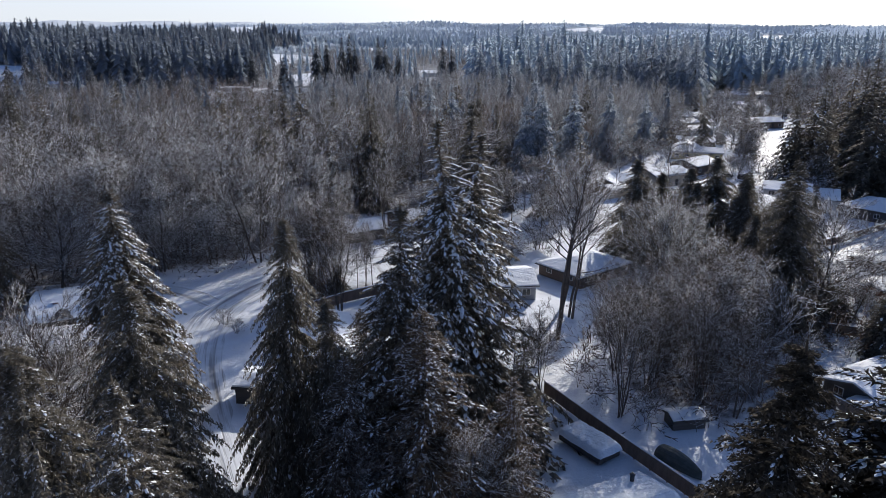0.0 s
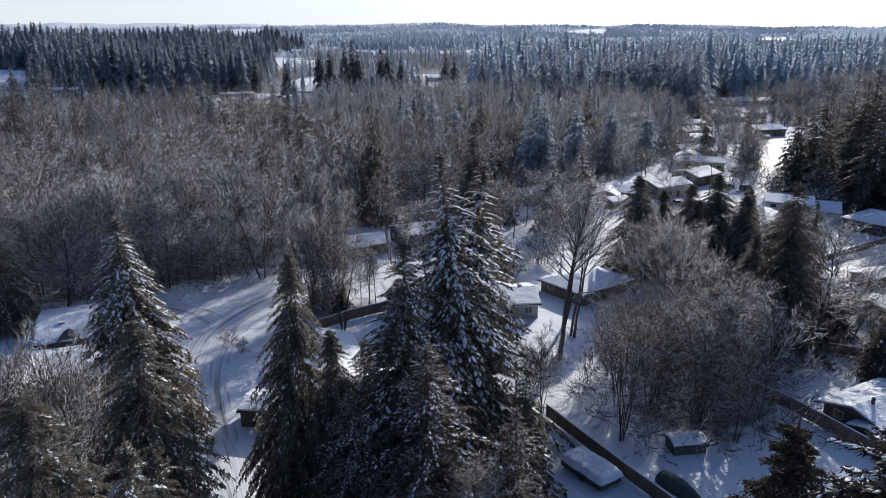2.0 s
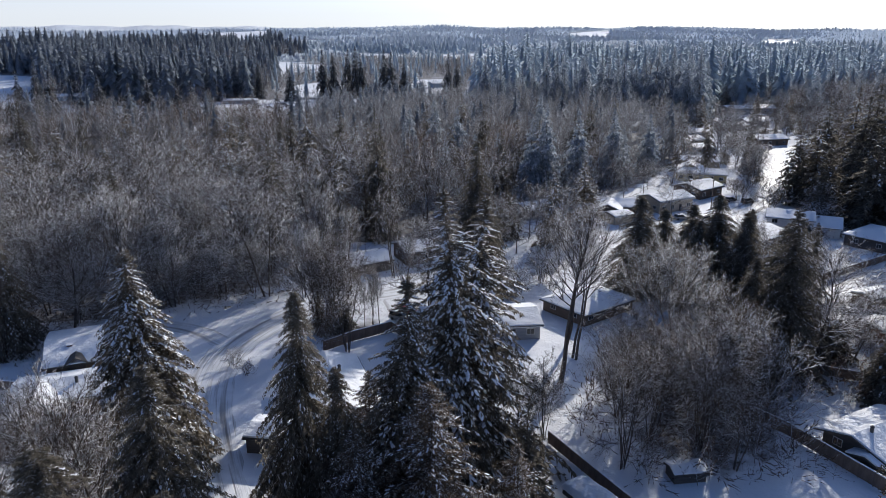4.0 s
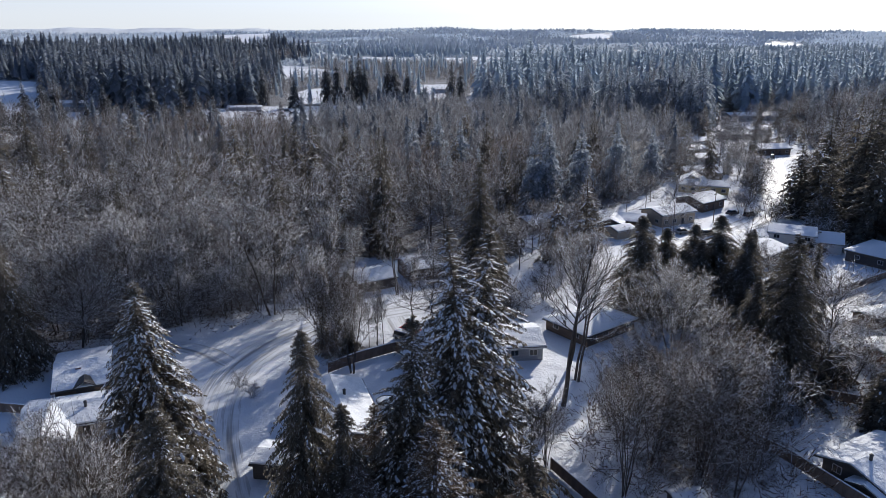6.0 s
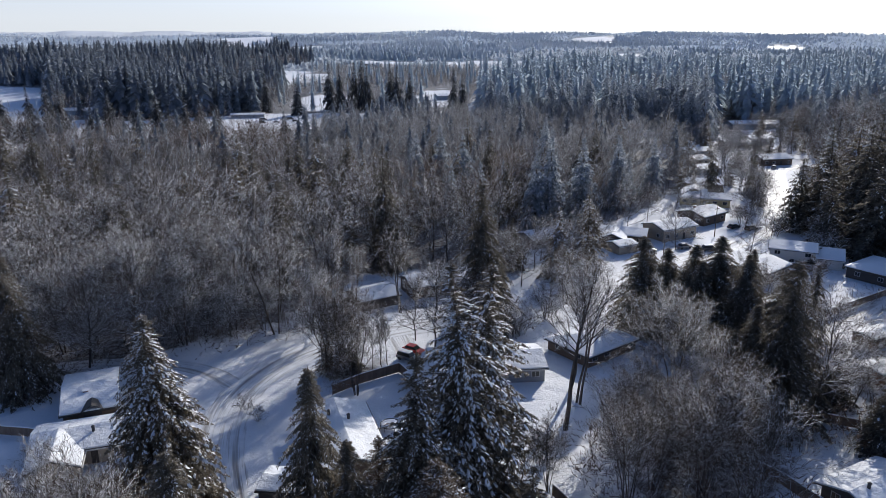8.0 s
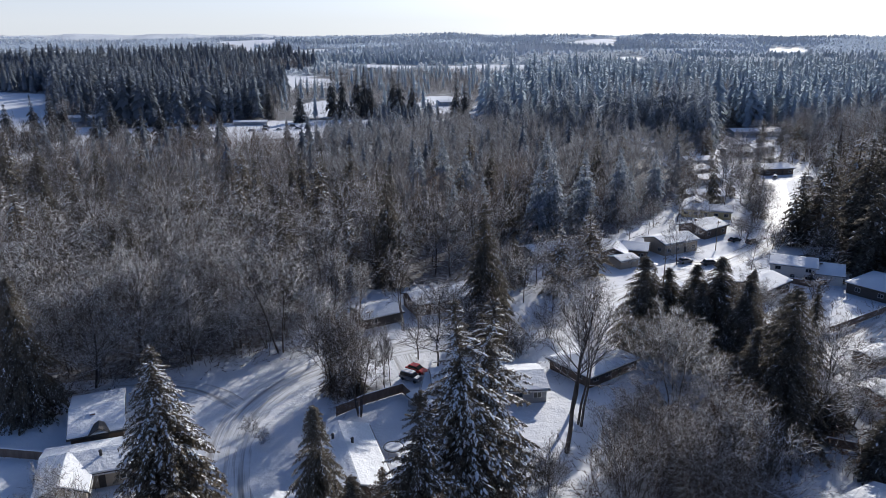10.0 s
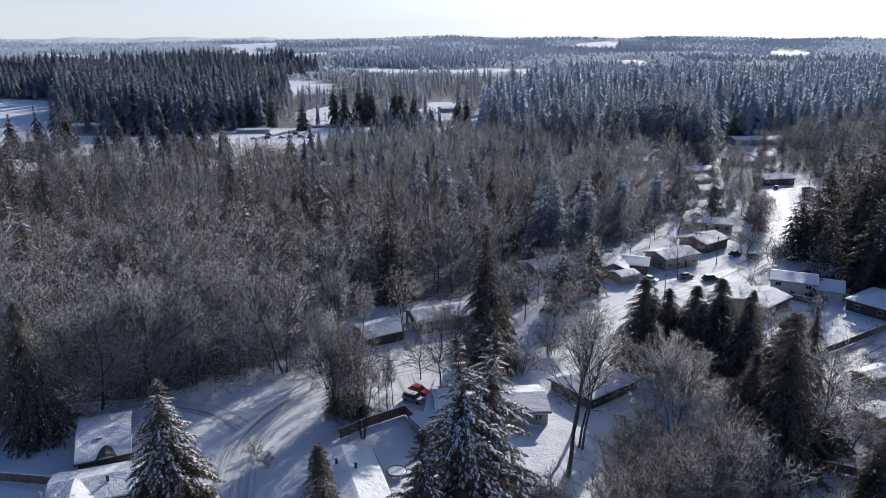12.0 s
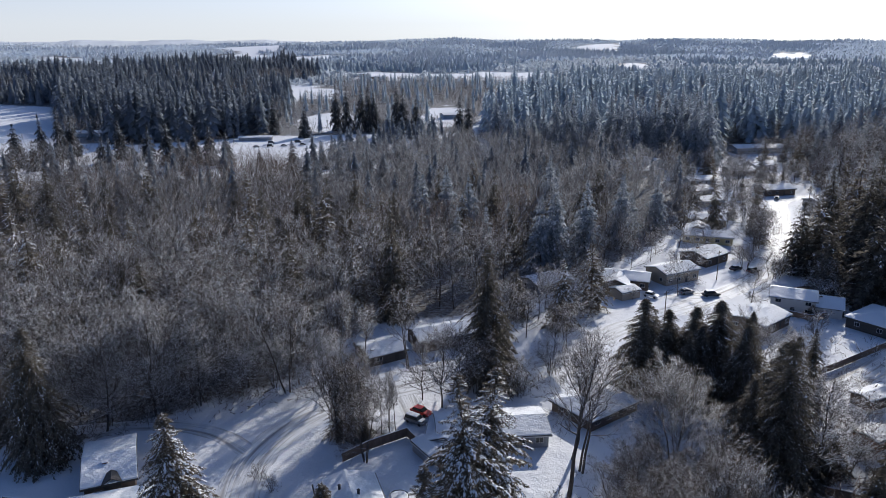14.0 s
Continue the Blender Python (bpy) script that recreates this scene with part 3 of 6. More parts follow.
def strip(name, pts, width, lift, label, ends=1.0):
    """A road along smooth curves through the points."""
    p = np.array(pts, float)
    for _ in range(3):
        q = np.empty((2 * len(p) - 2, 2))
        q[0::2], q[1::2] = 0.75 * p[:-1] + 0.25 * p[1:], 0.25 * p[:-1] + 0.75 * p[1:]
        p = np.vstack([p[:1], q, p[-1:]])
    d = np.gradient(p, axis=0)
    s = np.column_stack([d[:, 1], -d[:, 0]]) / np.linalg.norm(d, axis=1)[:, None]
    along = np.concatenate([[0], np.cumsum(np.linalg.norm(np.diff(p, axis=0), axis=1))])
    bm = bmesh.new()
    uv = bm.loops.layers.uv.new("UVMap")
    cols = np.linspace(-0.5, 0.5, 7)
    rows = []
    for i in range(len(p)):
        w = width * (1 + 0.06 * math.sin(i * 1.7) + 0.04 * math.sin(i * 4.1))
        row = []
        for c in cols:
            x, y = p[i] + s[i] * c * w
            edge = 0.03 if abs(c) > 0.45 else lift
            row.append((bm.verts.new((x, y, float(ground_z(x, y)) + (0.012 if abs(c) > 0.45 else edge))), (c * w, along[i])))
        rows.append(row)
    for a, b in zip(rows, rows[1:]):
        for k in range(6):
            quad = (a[k], a[k + 1], b[k + 1], b[k])
            f = bm.faces.new([q[0] for q in quad])
            for lp, q in zip(f.loops, quad):
                lp[uv].uv = q[1]
    me = bpy.data.meshes.new(name)
    bm.normal_update()
    bm.to_mesh(me)
    me.materials.append(TRACKS)
    return tagged(new(name, me), label, "road", kind="structure")


STREET = [(-13.5, 40), (-21.5, 60), (-30, 78), (-37, 98), (-37.5, 115), (-28, 131), (-10, 140), (10, 149), (27, 160), (44, 175), (62, 188), (85, 206), (100, 223),
          (119, 259), (137, 303), (143, 321), (153, 329), (172, 333), (200, 336)]
strip("road", STREET, 7.4, 0.05, "snow-packed residential street with wheel tracks")
strip("driveway", [(-37, 113), (-48, 122), (-62, 124), (-80, 120)], 4.0, 0.04, "snowy track with tyre ruts beside the wood")
strip("driveway", [(-12, 138), (-10, 131), (-8, 124)], 5.0, 0.035, "snowy driveway with tyre ruts")
strip("driveway", [(72, 138), (86, 145), (102, 158), (120, 172)], 9.0, 0.04, "snowy yard track with many tyre ruts")
strip("driveway", [(60, 200), (68, 196), (76, 199)], 9.0, 0.07, "snowy parking strip beside the street")


# ---- houses ----
def solid(quads, thick, bevel=0.0):
    """Slabs below the four-cornered faces given."""
    bm = bmesh.new()
    for q in quads:
        top = [bm.verts.new(c) for c in q]
        low = [bm.verts.new((c[0], c[1], c[2] - thick)) for c in q]
        n = len(q)
        bm.faces.new(top)
        bm.faces.new(low[::-1])
        for i in range(n):
            bm.faces.new((top[i], low[i], low[(i + 1) % n], top[(i + 1) % n]))
    bmesh.ops.recalc_face_normals(bm, faces=bm.faces)
    if bevel:
        bmesh.ops.bevel(bm, geom=list(bm.edges), offset=bevel, segments=2, profile=0.6, affect="EDGES")
    return bm


def box_bm(boxes, bevel=0.0):
    """Boxes given as (x0, y0, z0, x1, y1, z1)."""
    return solid([[(a, b, f), (d, b, f), (d, e, f), (a, e, f)] for a, b, c, d, e, f in boxes], boxes[0][5] - boxes[0][2], bevel)


def bm_part(name, bm, mat, parent, label="", place=None):
    me = bpy.data.meshes.new(name)
    bm.normal_update()
    bm.to_mesh(me)
    bm.free()
    me.materials.append(mat)
    ob = new(name, me)
    ob.parent = parent
    if place is not None:
        ob.matrix_local = place
    return tagged(ob, label)


def window_part(house, x, y, z, w, h, turn, trim=TRIM):
    """A window whose outer face lies in the plane through (x, y), turned about z; its frame stands proud of the wall."""
    t = 0.09
    bm = bmesh.new()
    for a, b, c, d in ((-w / 2, 0, -w / 2 + t, h), (w / 2 - t, 0, w / 2, h), (-w / 2 + t, 0, w / 2 - t, t), (-w / 2 + t, h - t, w / 2 - t, h), (-t / 3, t, t / 3, h - t)):
        vs = [bm.verts.new(p) for p in ((a, -0.06, b), (c, -0.06, b), (c, -0.06, d), (a, -0.06, d), (a, 0.04, b), (c, 0.04, b), (c, 0.04, d), (a, 0.04, d))]
        for f in ((0, 1, 2, 3), (7, 6, 5, 4), (0, 4, 5, 1), (1, 5, 6, 2), (2, 6, 7, 3), (3, 7, 4, 0)):
            bm.faces.new([vs[i] for i in f])
    win = bm_part("window", bm, trim, house, place=pose(x, y, z, 0, 0, turn))
    bm_part("pane", box_bm([(-w / 2 + t, -0.03, t, w / 2 - t, 0.0, h - t)]), GLASS, win)
    return win


def roof_quads(L, W, ez, rz, over, hip, lift=0.0, shrink=0.0):
    l, w = L / 2 + over - shrink, W / 2 + over - shrink
    slope = (rz - ez) / (W / 2)
    e, r = ez - slope * (over - shrink) + lift, rz + lift
    if hip:
        k = max(0.3, l - w)
        return [[(-l, -w, e), (l, -w, e), (k, 0, r), (-k, 0, r)], [(l, w, e), (-l, w, e), (-k, 0, r), (k, 0, r)], [(l, -w, e), (l, w, e), (k, 0, r)], [(-l, w, e), (-l, -w, e), (-k, 0, r)]]
    return [[(-l, -w, e), (l, -w, e), (l, 0, r), (-l, 0, r)], [(l, w, e), (-l, w, e), (-l, 0, r), (l, 0, r)]]


def house(x, y, turn, L, W, ez, rz, colour, label, hip=False, chimney=None, vents=(), wing=None, dormer=None, windows=True, over=0.55, kind="house", group="houses of the street", base=None):
    """A low house under snow; its ridge runs along its own x."""
    z0 = float(ground_z(x, y)) if base is None else base
    rz = ez + 0.66 * (rz - ez)
    root = new(kind)
    root.matrix_world = pose(x, y, z0, 0, 0, turn)
    tagged(root, label, "shed" if kind == "shed" else "house", group)
    wall = SIDING[colour]

    def block(L, W, ez, rz, place, hip):
        bm = bmesh.new()
        l, w = L / 2, W / 2
        prof = [(-w, -0.3), (w, -0.3), (w, ez)] + ([] if hip else [(0, rz - 0.05)]) + [(-w, ez)]
        ends = [[bm.verts.new((s * l, p[0], p[1])) for p in prof] for s in (-1, 1)]
        bm.faces.new(ends[0][::-1])
        bm.faces.new(ends[1])
        for i in range(len(prof)):
            j = (i + 1) % len(prof)
            bm.faces.new((ends[0][i], ends[0][j], ends[1][j], ends[1][i]))
        bmesh.ops.recalc_face_normals(bm, faces=bm.faces)
        bm_part("wall", bm, wall, root, place=place)
        bm_part("roof", solid(roof_quads(L, W, ez, rz, over, hip, 0.16), 0.16), SHINGLE, root, place=place)
        bm_part("roof_snow", solid(roof_quads(L, W, ez, rz, over, hip, 0.42, 0.07), 0.26, 0.09), SNOW_ROOF, root, "smooth snow layer", place=place)
        slope = (rz - ez) / (W / 2)
        e = ez - slope * over
        l2, w2 = L / 2 + over, W / 2 + over
        for s in (-1, 1):
            bm_part("gutter", box_bm([(-l2, s * (w2 + 0.06) - 0.06, e - 0.06, l2, s * (w2 + 0.06) + 0.06, e + 0.1)]), TRIM if colour not in ("brown", "dark") else DARK_TRIM, root, place=place)

    block(L, W, ez, rz, pose(0, 0, 0), hip)
    if wing:
        wx, wy, wt, wl, ww, we, wr = wing
        block(wl, ww, we, wr, pose(wx, wy, 0, 0, 0, wt), False)
    if windows:
        n = max(2, int(L / 3.2))
        for s in (-1, 1):
            for i in range(n):
                wx = -L / 2 + (i + 0.5) * L / n
                if s < 0 and i == n // 2:
                    d = bm_part("door", box_bm([(-0.47, -0.05, 0.1, 0.47, 0.03, 2.1)]), DARK_TRIM, root, place=pose(wx, s * W / 2, 0))
                    bm_part("door_handle", box_bm([(0.3, -0.11, 1.0, 0.38, -0.05, 1.1)]), METAL, d)
                else:
                    window_part(root, wx, s * W / 2, 0.95 if ez < 4 else 3.0, 1.5, 1.2, 0 if s < 0 else 180)
                if ez >= 4:
                    window_part(root, wx, s * W / 2, 0.8, 1.3, 1.1, 0 if s < 0 else 180)
            for wy in (-W / 4, W / 4):
                window_part(root, s * L / 2, wy, 1.0 if ez < 4 else 3.0, 1.3, 1.1, 90 * s)
    if chimney:
        cx, cy, ch = chimney
        c = bm_part("chimney", box_bm([(cx - 0.4, cy - 0.3, ez, cx + 0.4, cy + 0.3, rz + ch)], 0.03), BRICK, root)
        bm_part("chimney_cap", box_bm([(cx - 0.48, cy - 0.38, rz + ch, cx + 0.48, cy + 0.38, rz + ch + 0.1)]), SNOW_CLUMP, c)
    for vx, vy in vents:
        zz = rz - abs(vy) * (rz - ez) / (W / 2)
        p = Pile()
        p.add(*tubes([[vx, vy, zz]], [[vx, vy, zz + 1.15]], [0.22], [0.22], 10))
        p.add(*tubes([[vx, vy, zz + 1.15]], [[vx, vy, zz + 1.4]], [0.3], None, 10))
        part("vent_pipe", p.mesh("vent_pipe", METAL), root)
    if dormer:
        dx, dy, dw, dd, dz = dormer
        place = pose(dx, dy, dz)
        bm_part("dormer", box_bm([(-dw / 2 + 0.3, -dd / 2, -1.2, dw / 2 - 0.3, dd / 2, 0.0)]), SIDING["dark"], root, place=place)
        bm_part("dormer_roof", solid([[(-dw / 2, -dd / 2 - 0.4, 0.0), (0, -dd / 2 - 0.4, 0.9), (0, dd / 2, 0.9), (-dw / 2, dd / 2, 0.0)],
                                      [(0, -dd / 2 - 0.4, 0.9), (dw / 2, -dd / 2 - 0.4, 0.0), (dw / 2, dd / 2, 0.0), (0, dd / 2, 0.9)]], 0.15), SHINGLE, root, place=place)
    return root


HOUSES = [
    # x, y, turn, length, width, eaves, ridge, colour, label, more
    (-60.0, 106, 24, 7.6, 14, 3.2, 5.0, "brown", "brown house with a snowy roof and a dark gabled dormer", dict(dormer=(0.4, -6.2, 3.2, 2.4, 3.5), chimney=(-0.6, -2.4, 0.2))),
    (-55, 93.5, 20, 13, 8.5, 2.7, 4.3, "tan", "low tan house with a snowy roof in tree shade", dict(vents=((1.5, -1.5),), wing=(-3.2, -4.5, -90, 8, 6.5, 2.6, 4.0))),
    (-19.0, 155.5, 32, 9.2, 8.4, 2.4, 4.2, "dark", "dark wooden house with a bright snowy roof at the wood's edge", dict(chimney=(-3.2, -2.4, -0.2))),
    (-5, 164, 24, 14, 8.5, 3.0, 5.0, "brown", "brown house half hidden among bare trees", dict()),
    (5.5, 120, 6, 20, 9.5, 2.7, 4.4, "grey", "long low grey house with a snowy roof", dict(wing=(-8.6, -1.0, 80, 8, 6, 2.4, 3.2))),
    (-16.4, 93.6, -71, 17, 9.0, 2.6, 4.6, "brown", "low brown house with a smooth snowy roof and vent pipe", dict(vents=((-2.2, 1.1), (-4.5, -1.5)), over=0.7)),
    (26.8, 130.0, 38, 13.5, 10.5, 2.2, 4.4, "brown", "brown house with a snowy hip roof behind tall bare trees", dict(hip=True)),
    (14.6, 54.2, 24, 14, 9, 2.7, 4.2, "tan", "low house with a smooth snowy roof beside the fence", dict(vents=((5.5, 3.6),))),
    (55.5, 82.0, 28, 11.5, 8, 2.3, 4.0, "dark", "dark house with windswept snow on its gable roof", dict(vents=((-3.4, -0.6),), wing=(-4.6, -2.6, 0, 4.5, 3.4, 1.8, 2.3), over=0.8)),
    (50.5, 208, -18, 13, 9, 2.8, 4.6, "brown", "brown house with a snowy gable roof by the street", dict(wing=(-2.5, -5.5, 90, 8, 7, 2.7, 4.2))),
    (65.5, 213, 28, 13, 9, 3.6, 5.4, "tan", "tan house with a bright snowy roof by the street", dict()),
    (81.5, 232, 38, 12, 10, 3.0, 5.2, "brown", "brown house with a snowy gable roof by the street", dict(chimney=(-2.0, 1.5, 0.6))),
    (91, 257, -20, 17, 9, 2.9, 4.6, "yellow", "yellow house with a snowy roof by the street", dict(wing=(-4, 4.5, 90, 8, 8, 3.4, 5.2))),
    (77, 175, 40, 13, 10, 2.9, 4.5, "brown", "brown house with a broad snowy roof", dict()),
    (91, 187, -24, 11, 9, 4.4, 6.2, "white", "pale two-storey house with a snowy roof", dict(wing=(7.5, 0.5, 0, 9, 8, 2.8, 4.6))),
    (108, 174, 36, 14, 11, 2.8, 4.8, "dark", "dark house with a snowy hip roof", dict(hip=True)),
    (133, 190, 30, 12, 9, 2.8, 4.8, "dark", "dark house under tall firs", dict()),
    (99, 283, -15, 14, 9, 2.8, 4.5, "tan", "tan house with a snowy roof by the street", dict()),
    (111, 318, 18, 11, 9, 2.8, 4.5, "blue", "blue-grey house with a snowy roof by the street", dict()),
    (113, 341, 30, 12, 9, 2.8, 4.6, "tan", "tan house with a snowy roof by the street", dict()),
    (122, 367, 15, 15, 10, 2.8, 4.6, "blue", "blue-grey house with a snowy roof", dict()),
    (160, 314, 24, 14, 9, 2.8, 4.6, "grey", "grey house with a snowy roof by the street", dict()),
    (150, 341, 12, 15, 10, 3.0, 5.2, "brown", "brown house with a snowy roof", dict(chimney=(1, 1, 0.5))),
    (152, 392, 8, 14, 10, 2.8, 4.8, "tan", "tan house with a snowy roof", dict()),
    (170, 408, 20, 15, 10, 2.8, 4.8, "white", "pale house with a snowy roof", dict()),
    (205, 405, 40, 14, 10, 2.8, 4.8, "brown", "brown house with a snowy roof", dict()),
    (190, 466, 6, 32, 14, 3.4, 5.4, "blue", "blue-grey house with a broad snowy roof", dict()),
    (111, 424, -60, 17, 12, 3.0, 5.2, "blue", "blue-grey house with a snowy roof at the fir wood's edge", dict()),
    (100, 395, 20, 16, 10, 2.8, 4.8, "tan", "house with a snowy roof among bare trees", dict()),
    (26, 205, 30, 13, 9, 2.8, 4.6, "grey", "grey house half hidden behind firs", dict()),
    (-190, 1395, 2, 34, 16, 4, 6, "brown", "long brown barn with a snowy roof in far fields", dict(windows=False)),
    (-150, 1330, 3, 40, 14, 4, 6, "brown", "long brown barn with a snowy roof in far fields", dict(windows=False)),
    (-290, 560, 5, 26, 12, 3, 5, "blue", "blue-grey hall with a snowy roof before the fir wood", dict(windows=False)),
    (-152, 536, 8, 24, 8, 2.2, 3.4, "grey", "long low shed with a snowy roof in a field", dict(windows=False)),
    (-8, 672, 20, 18, 12, 3.5, 5.5, "blue", "blue-grey farmhouse with a snowy roof", dict(windows=False)),
]
for x, y, turn, L, W, ez, rz, colour, label, more in HOUSES:
    house(x, y, turn, L, W, ez, rz, colour, label, **more)
house(-5.7, 113.2, -56, 6.0, 3.6, 2.0, 2.6, "grey", "small grey shed with a snowy roof by the fence", kind="shed", windows=False, over=0.3, group="garden sheds")
house(-21.3, 82.6, -6, 8.6, 5.0, 2.3, 3.0, "dark", "dark garage with a thick snowy roof beside the road", kind="shed", windows=False, over=0.35, group="garden sheds")
house(28.6, 75.6, 8, 4.0, 2.4, 1.2, 1.7, "dark", "dark wooden garden shed with a snowy roof", kind="shed", windows=False, over=0.25, group="garden sheds")
house(47.5, 197.0, 28, 6.5, 5.5, 2.3, 3.3, "tan", "tan garage with a smooth snowy roof by the street", kind="shed", windows=False, over=0.35, group="garden sheds")
house(75.5, 118, 32, 5.5, 4.5, 2.2, 3.0, "red", "red-brown garden shed with a snowy roof", kind="shed", windows=False, over=0.3, group="garden sheds")
house(84, 133.5, 25, 8, 4.5, 2.2, 2.9, "brown", "brown garden shed with a snowy roof", kind="shed", windows=False, over=0.3, group="garden sheds")


# ---- vehicles ----
def car(x, y, turn, colour, label, length=4.5, width=1.8, height=1.45, van=False, snow=True):
    root = new("car")
    root.matrix_world = pose(x, y, float(ground_z(x, y)) + 0.06, 0, 0, turn)
    tagged(root, label, "car", "parked cars")
    l, w = length / 2, width / 2
    side = [(-l, 0.35), (-l + 0.05, 0.8), (-l + 0.25, 0.95), (l - 1.35, 0.95), (l - 0.2, 0.78), (l, 0.55), (l - 0.05, 0.3)]
    cab = [(-l + (0.1 if van else 0.5), 0.95), (-l + (0.3 if van else 0.95), height), (l - (1.9 if not van else 1.6), height), (l - 1.15, 0.95)]

    def extrude(prof, half, top=1.0):
        bm = bmesh.new()
        ends = [[bm.verts.new((p[0], s * half * (top if p[1] > 1.0 else 1), p[1])) for p in prof] for s in (-1, 1)]
        bm.faces.new(ends[0])
        bm.faces.new(ends[1][::-1])
        for i in range(len(prof)):
            j = (i + 1) % len(prof)
            bm.faces.new((ends[0][j], ends[0][i], ends[1][i], ends[1][j]))
        bmesh.ops.recalc_face_normals(bm, faces=bm.faces)
        bmesh.ops.bevel(bm, geom=list(bm.edges), offset=0.05, segments=2, affect="EDGES")
        return bm

    bm_part("body", extrude(side, w), PAINT[colour], root)
    bm_part("cabin", extrude(cab, w - 0.08, 0.86), GLASS, root, "dark glazed cabin")
    rl, rr = cab[1][0], cab[2][0]
    bm_part("roof", box_bm([(rl - 0.03, -w * 0.78, height - 0.03, rr + 0.03, w * 0.78, height + 0.05)], 0.03), PAINT[colour], root)
    if snow:
        bm_part("snow_cap", box_bm([(rl + 0.02, -w * 0.74, height + 0.05, rr, w * 0.74, height + 0.2)], 0.06), SNOW_CLUMP, root, "snow on the roof")
        bm_part("bonnet_snow", box_bm([(l - 1.2, -w * 0.8, 0.93, l - 0.4, w * 0.8, 1.0)], 0.03), SNOW_CLUMP, root, "snow on the bonnet")
    for sx in (-l + 0.85, l - 0.85):
        for sy in (-1, 1):
            p = Pile()
            p.add(*tubes([[sx, sy * (w - 0.22), 0.32]], [[sx, sy * (w + 0.02), 0.32]], [0.33], [0.33], 14))
            p.add(*tubes([[sx, sy * (w + 0.02), 0.32]], [[sx, sy * (w - 0.02), 0.32]], [0.33], None, 14))
            wh = part("wheel", p.mesh("wheel", RUBBER), root)
            q = Pile()
            q.add(*tubes([[sx, sy * w, 0.32]], [[sx, sy * (w + 0.035), 0.32]], [0.2], None, 10))
            part("rim", q.mesh("rim", METAL), wh)
    for s in (-1, 1):
        bm_part("headlight", box_bm([(l - 0.12, s * w * 0.7 - 0.15, 0.58, l + 0.01, s * w * 0.7 + 0.15, 0.7)]), TRIM, root)
        bm_part("tail_light", box_bm([(-l - 0.01, s * w * 0.75 - 0.12, 0.68, -l + 0.06, s * w * 0.75 + 0.12, 0.82)]), PAINT["red"], root)
    return root


CARS = [
    (-8.0, 128.2, -33, "red", "red car parked in a snowy driveway", dict(snow=False)),
    (-8.9, 124.8, -32, "grey", "grey car with snow on its roof in a driveway", dict(height=1.6, van=True)),
    (72.5, 197.5, 8, "dark", "dark pickup-like car parked on the snowy verge", dict(length=5.2, height=1.6)),
    (66.0, 199.5, 20, "grey", "grey car under snow on the verge", dict()),
    (83, 183.5, -20, "white", "white car parked before a pale house", dict(height=1.7, van=True)),
    (88.5, 222, 30, "dark", "dark car parked by the street", dict()),
    (93, 219.5, 30, "dark", "dark car parked by the street", dict(height=1.7, van=True)),
    (55, 196.5, -40, "white", "white car under snow before a brown house", dict()),
    (108, 128, 20, "dark", "dark car at the yard's edge", dict()),
    (130, 305, 60, "dark", "dark car by the far street", dict()),
    (146, 328, 60, "grey", "grey car by the far street", dict()),
    (-142, 500, 10, "grey", "grey car under snow in a clearing beyond the wood", dict()),
    (-133, 503, 8, "dark", "dark van in a snowy clearing beyond the wood", dict(length=5.0, height=1.9, van=True)),
    (-124, 506, 12, "grey", "grey car in a snowy clearing beyond the wood", dict()),
    (-112, 512, 5, "dark", "dark car in a snowy clearing beyond the wood", dict()),
    (-136, 518, 10, "grey", "grey van under snow in a clearing beyond the wood", dict(length=5.2, height=1.9, van=True)),
    (-118, 524, 10, "dark", "dark van in a snowy clearing beyond the wood", dict(length=5.0, height=1.9, van=True)),
]
for x, y, turn, colour, label, more in CARS:
    car(x, y, turn, colour, label, **more)


def covered_trailer(x, y, turn):
    """A low trailer buried in rounded snow, with dark flanks."""
    root = tagged(new("trailer"), "trailer under a thick rounded blanket of snow", "trailer")
    root.matrix_world = pose(x, y, 0.02, 0, 0, turn)
    bm_part("body", box_bm([(-3.1, -1.6, 0.3, 3.1, 1.6, 1.4)], 0.12), SIDING["dark"], root)
    bm = bmesh.new()
    rows = []
    for i in range(25):
        u = -1 + i / 12
        end = (1 - abs(u) ** 6) ** 0.4
        row = []
        for j in range(15):
            v = -1 + j / 7
            side = (1 - abs(v) ** 5) ** 0.45
            lump = noise.noise(Vector((u * 5, v * 3, 0.3)))
            row.append(bm.verts.new((3.35 * u + 0.12 * lump, 1.85 * v * (0.9 + 0.1 * end) + 0.1 * lump, 1.15 + (0.85 + 0.22 * lump + 0.12 * noise.noise(Vector((u * 13, v * 8, 2)))) * end * side)))
        rows.append(row)
    for a, b in zip(rows, rows[1:]):
        for j in range(14):
            bm.faces.new((a[j], b[j], b[j + 1], a[j + 1])).smooth = True
    bmesh.ops.recalc_face_normals(bm, faces=bm.faces)
    bm_part("snow_blanket", bm, SNOW_ROOF, root, "thick lumpy snow")
    for s in (-1, 1):
        p = Pile()
        p.add(*tubes([[0.2, s * 1.4, 0.33]], [[0.2, s * 1.63, 0.33]], [0.33], [0.33], 12))
        part("wheel", p.mesh("wheel", RUBBER), root)


covered_trailer(16.2, 70.2, -55)


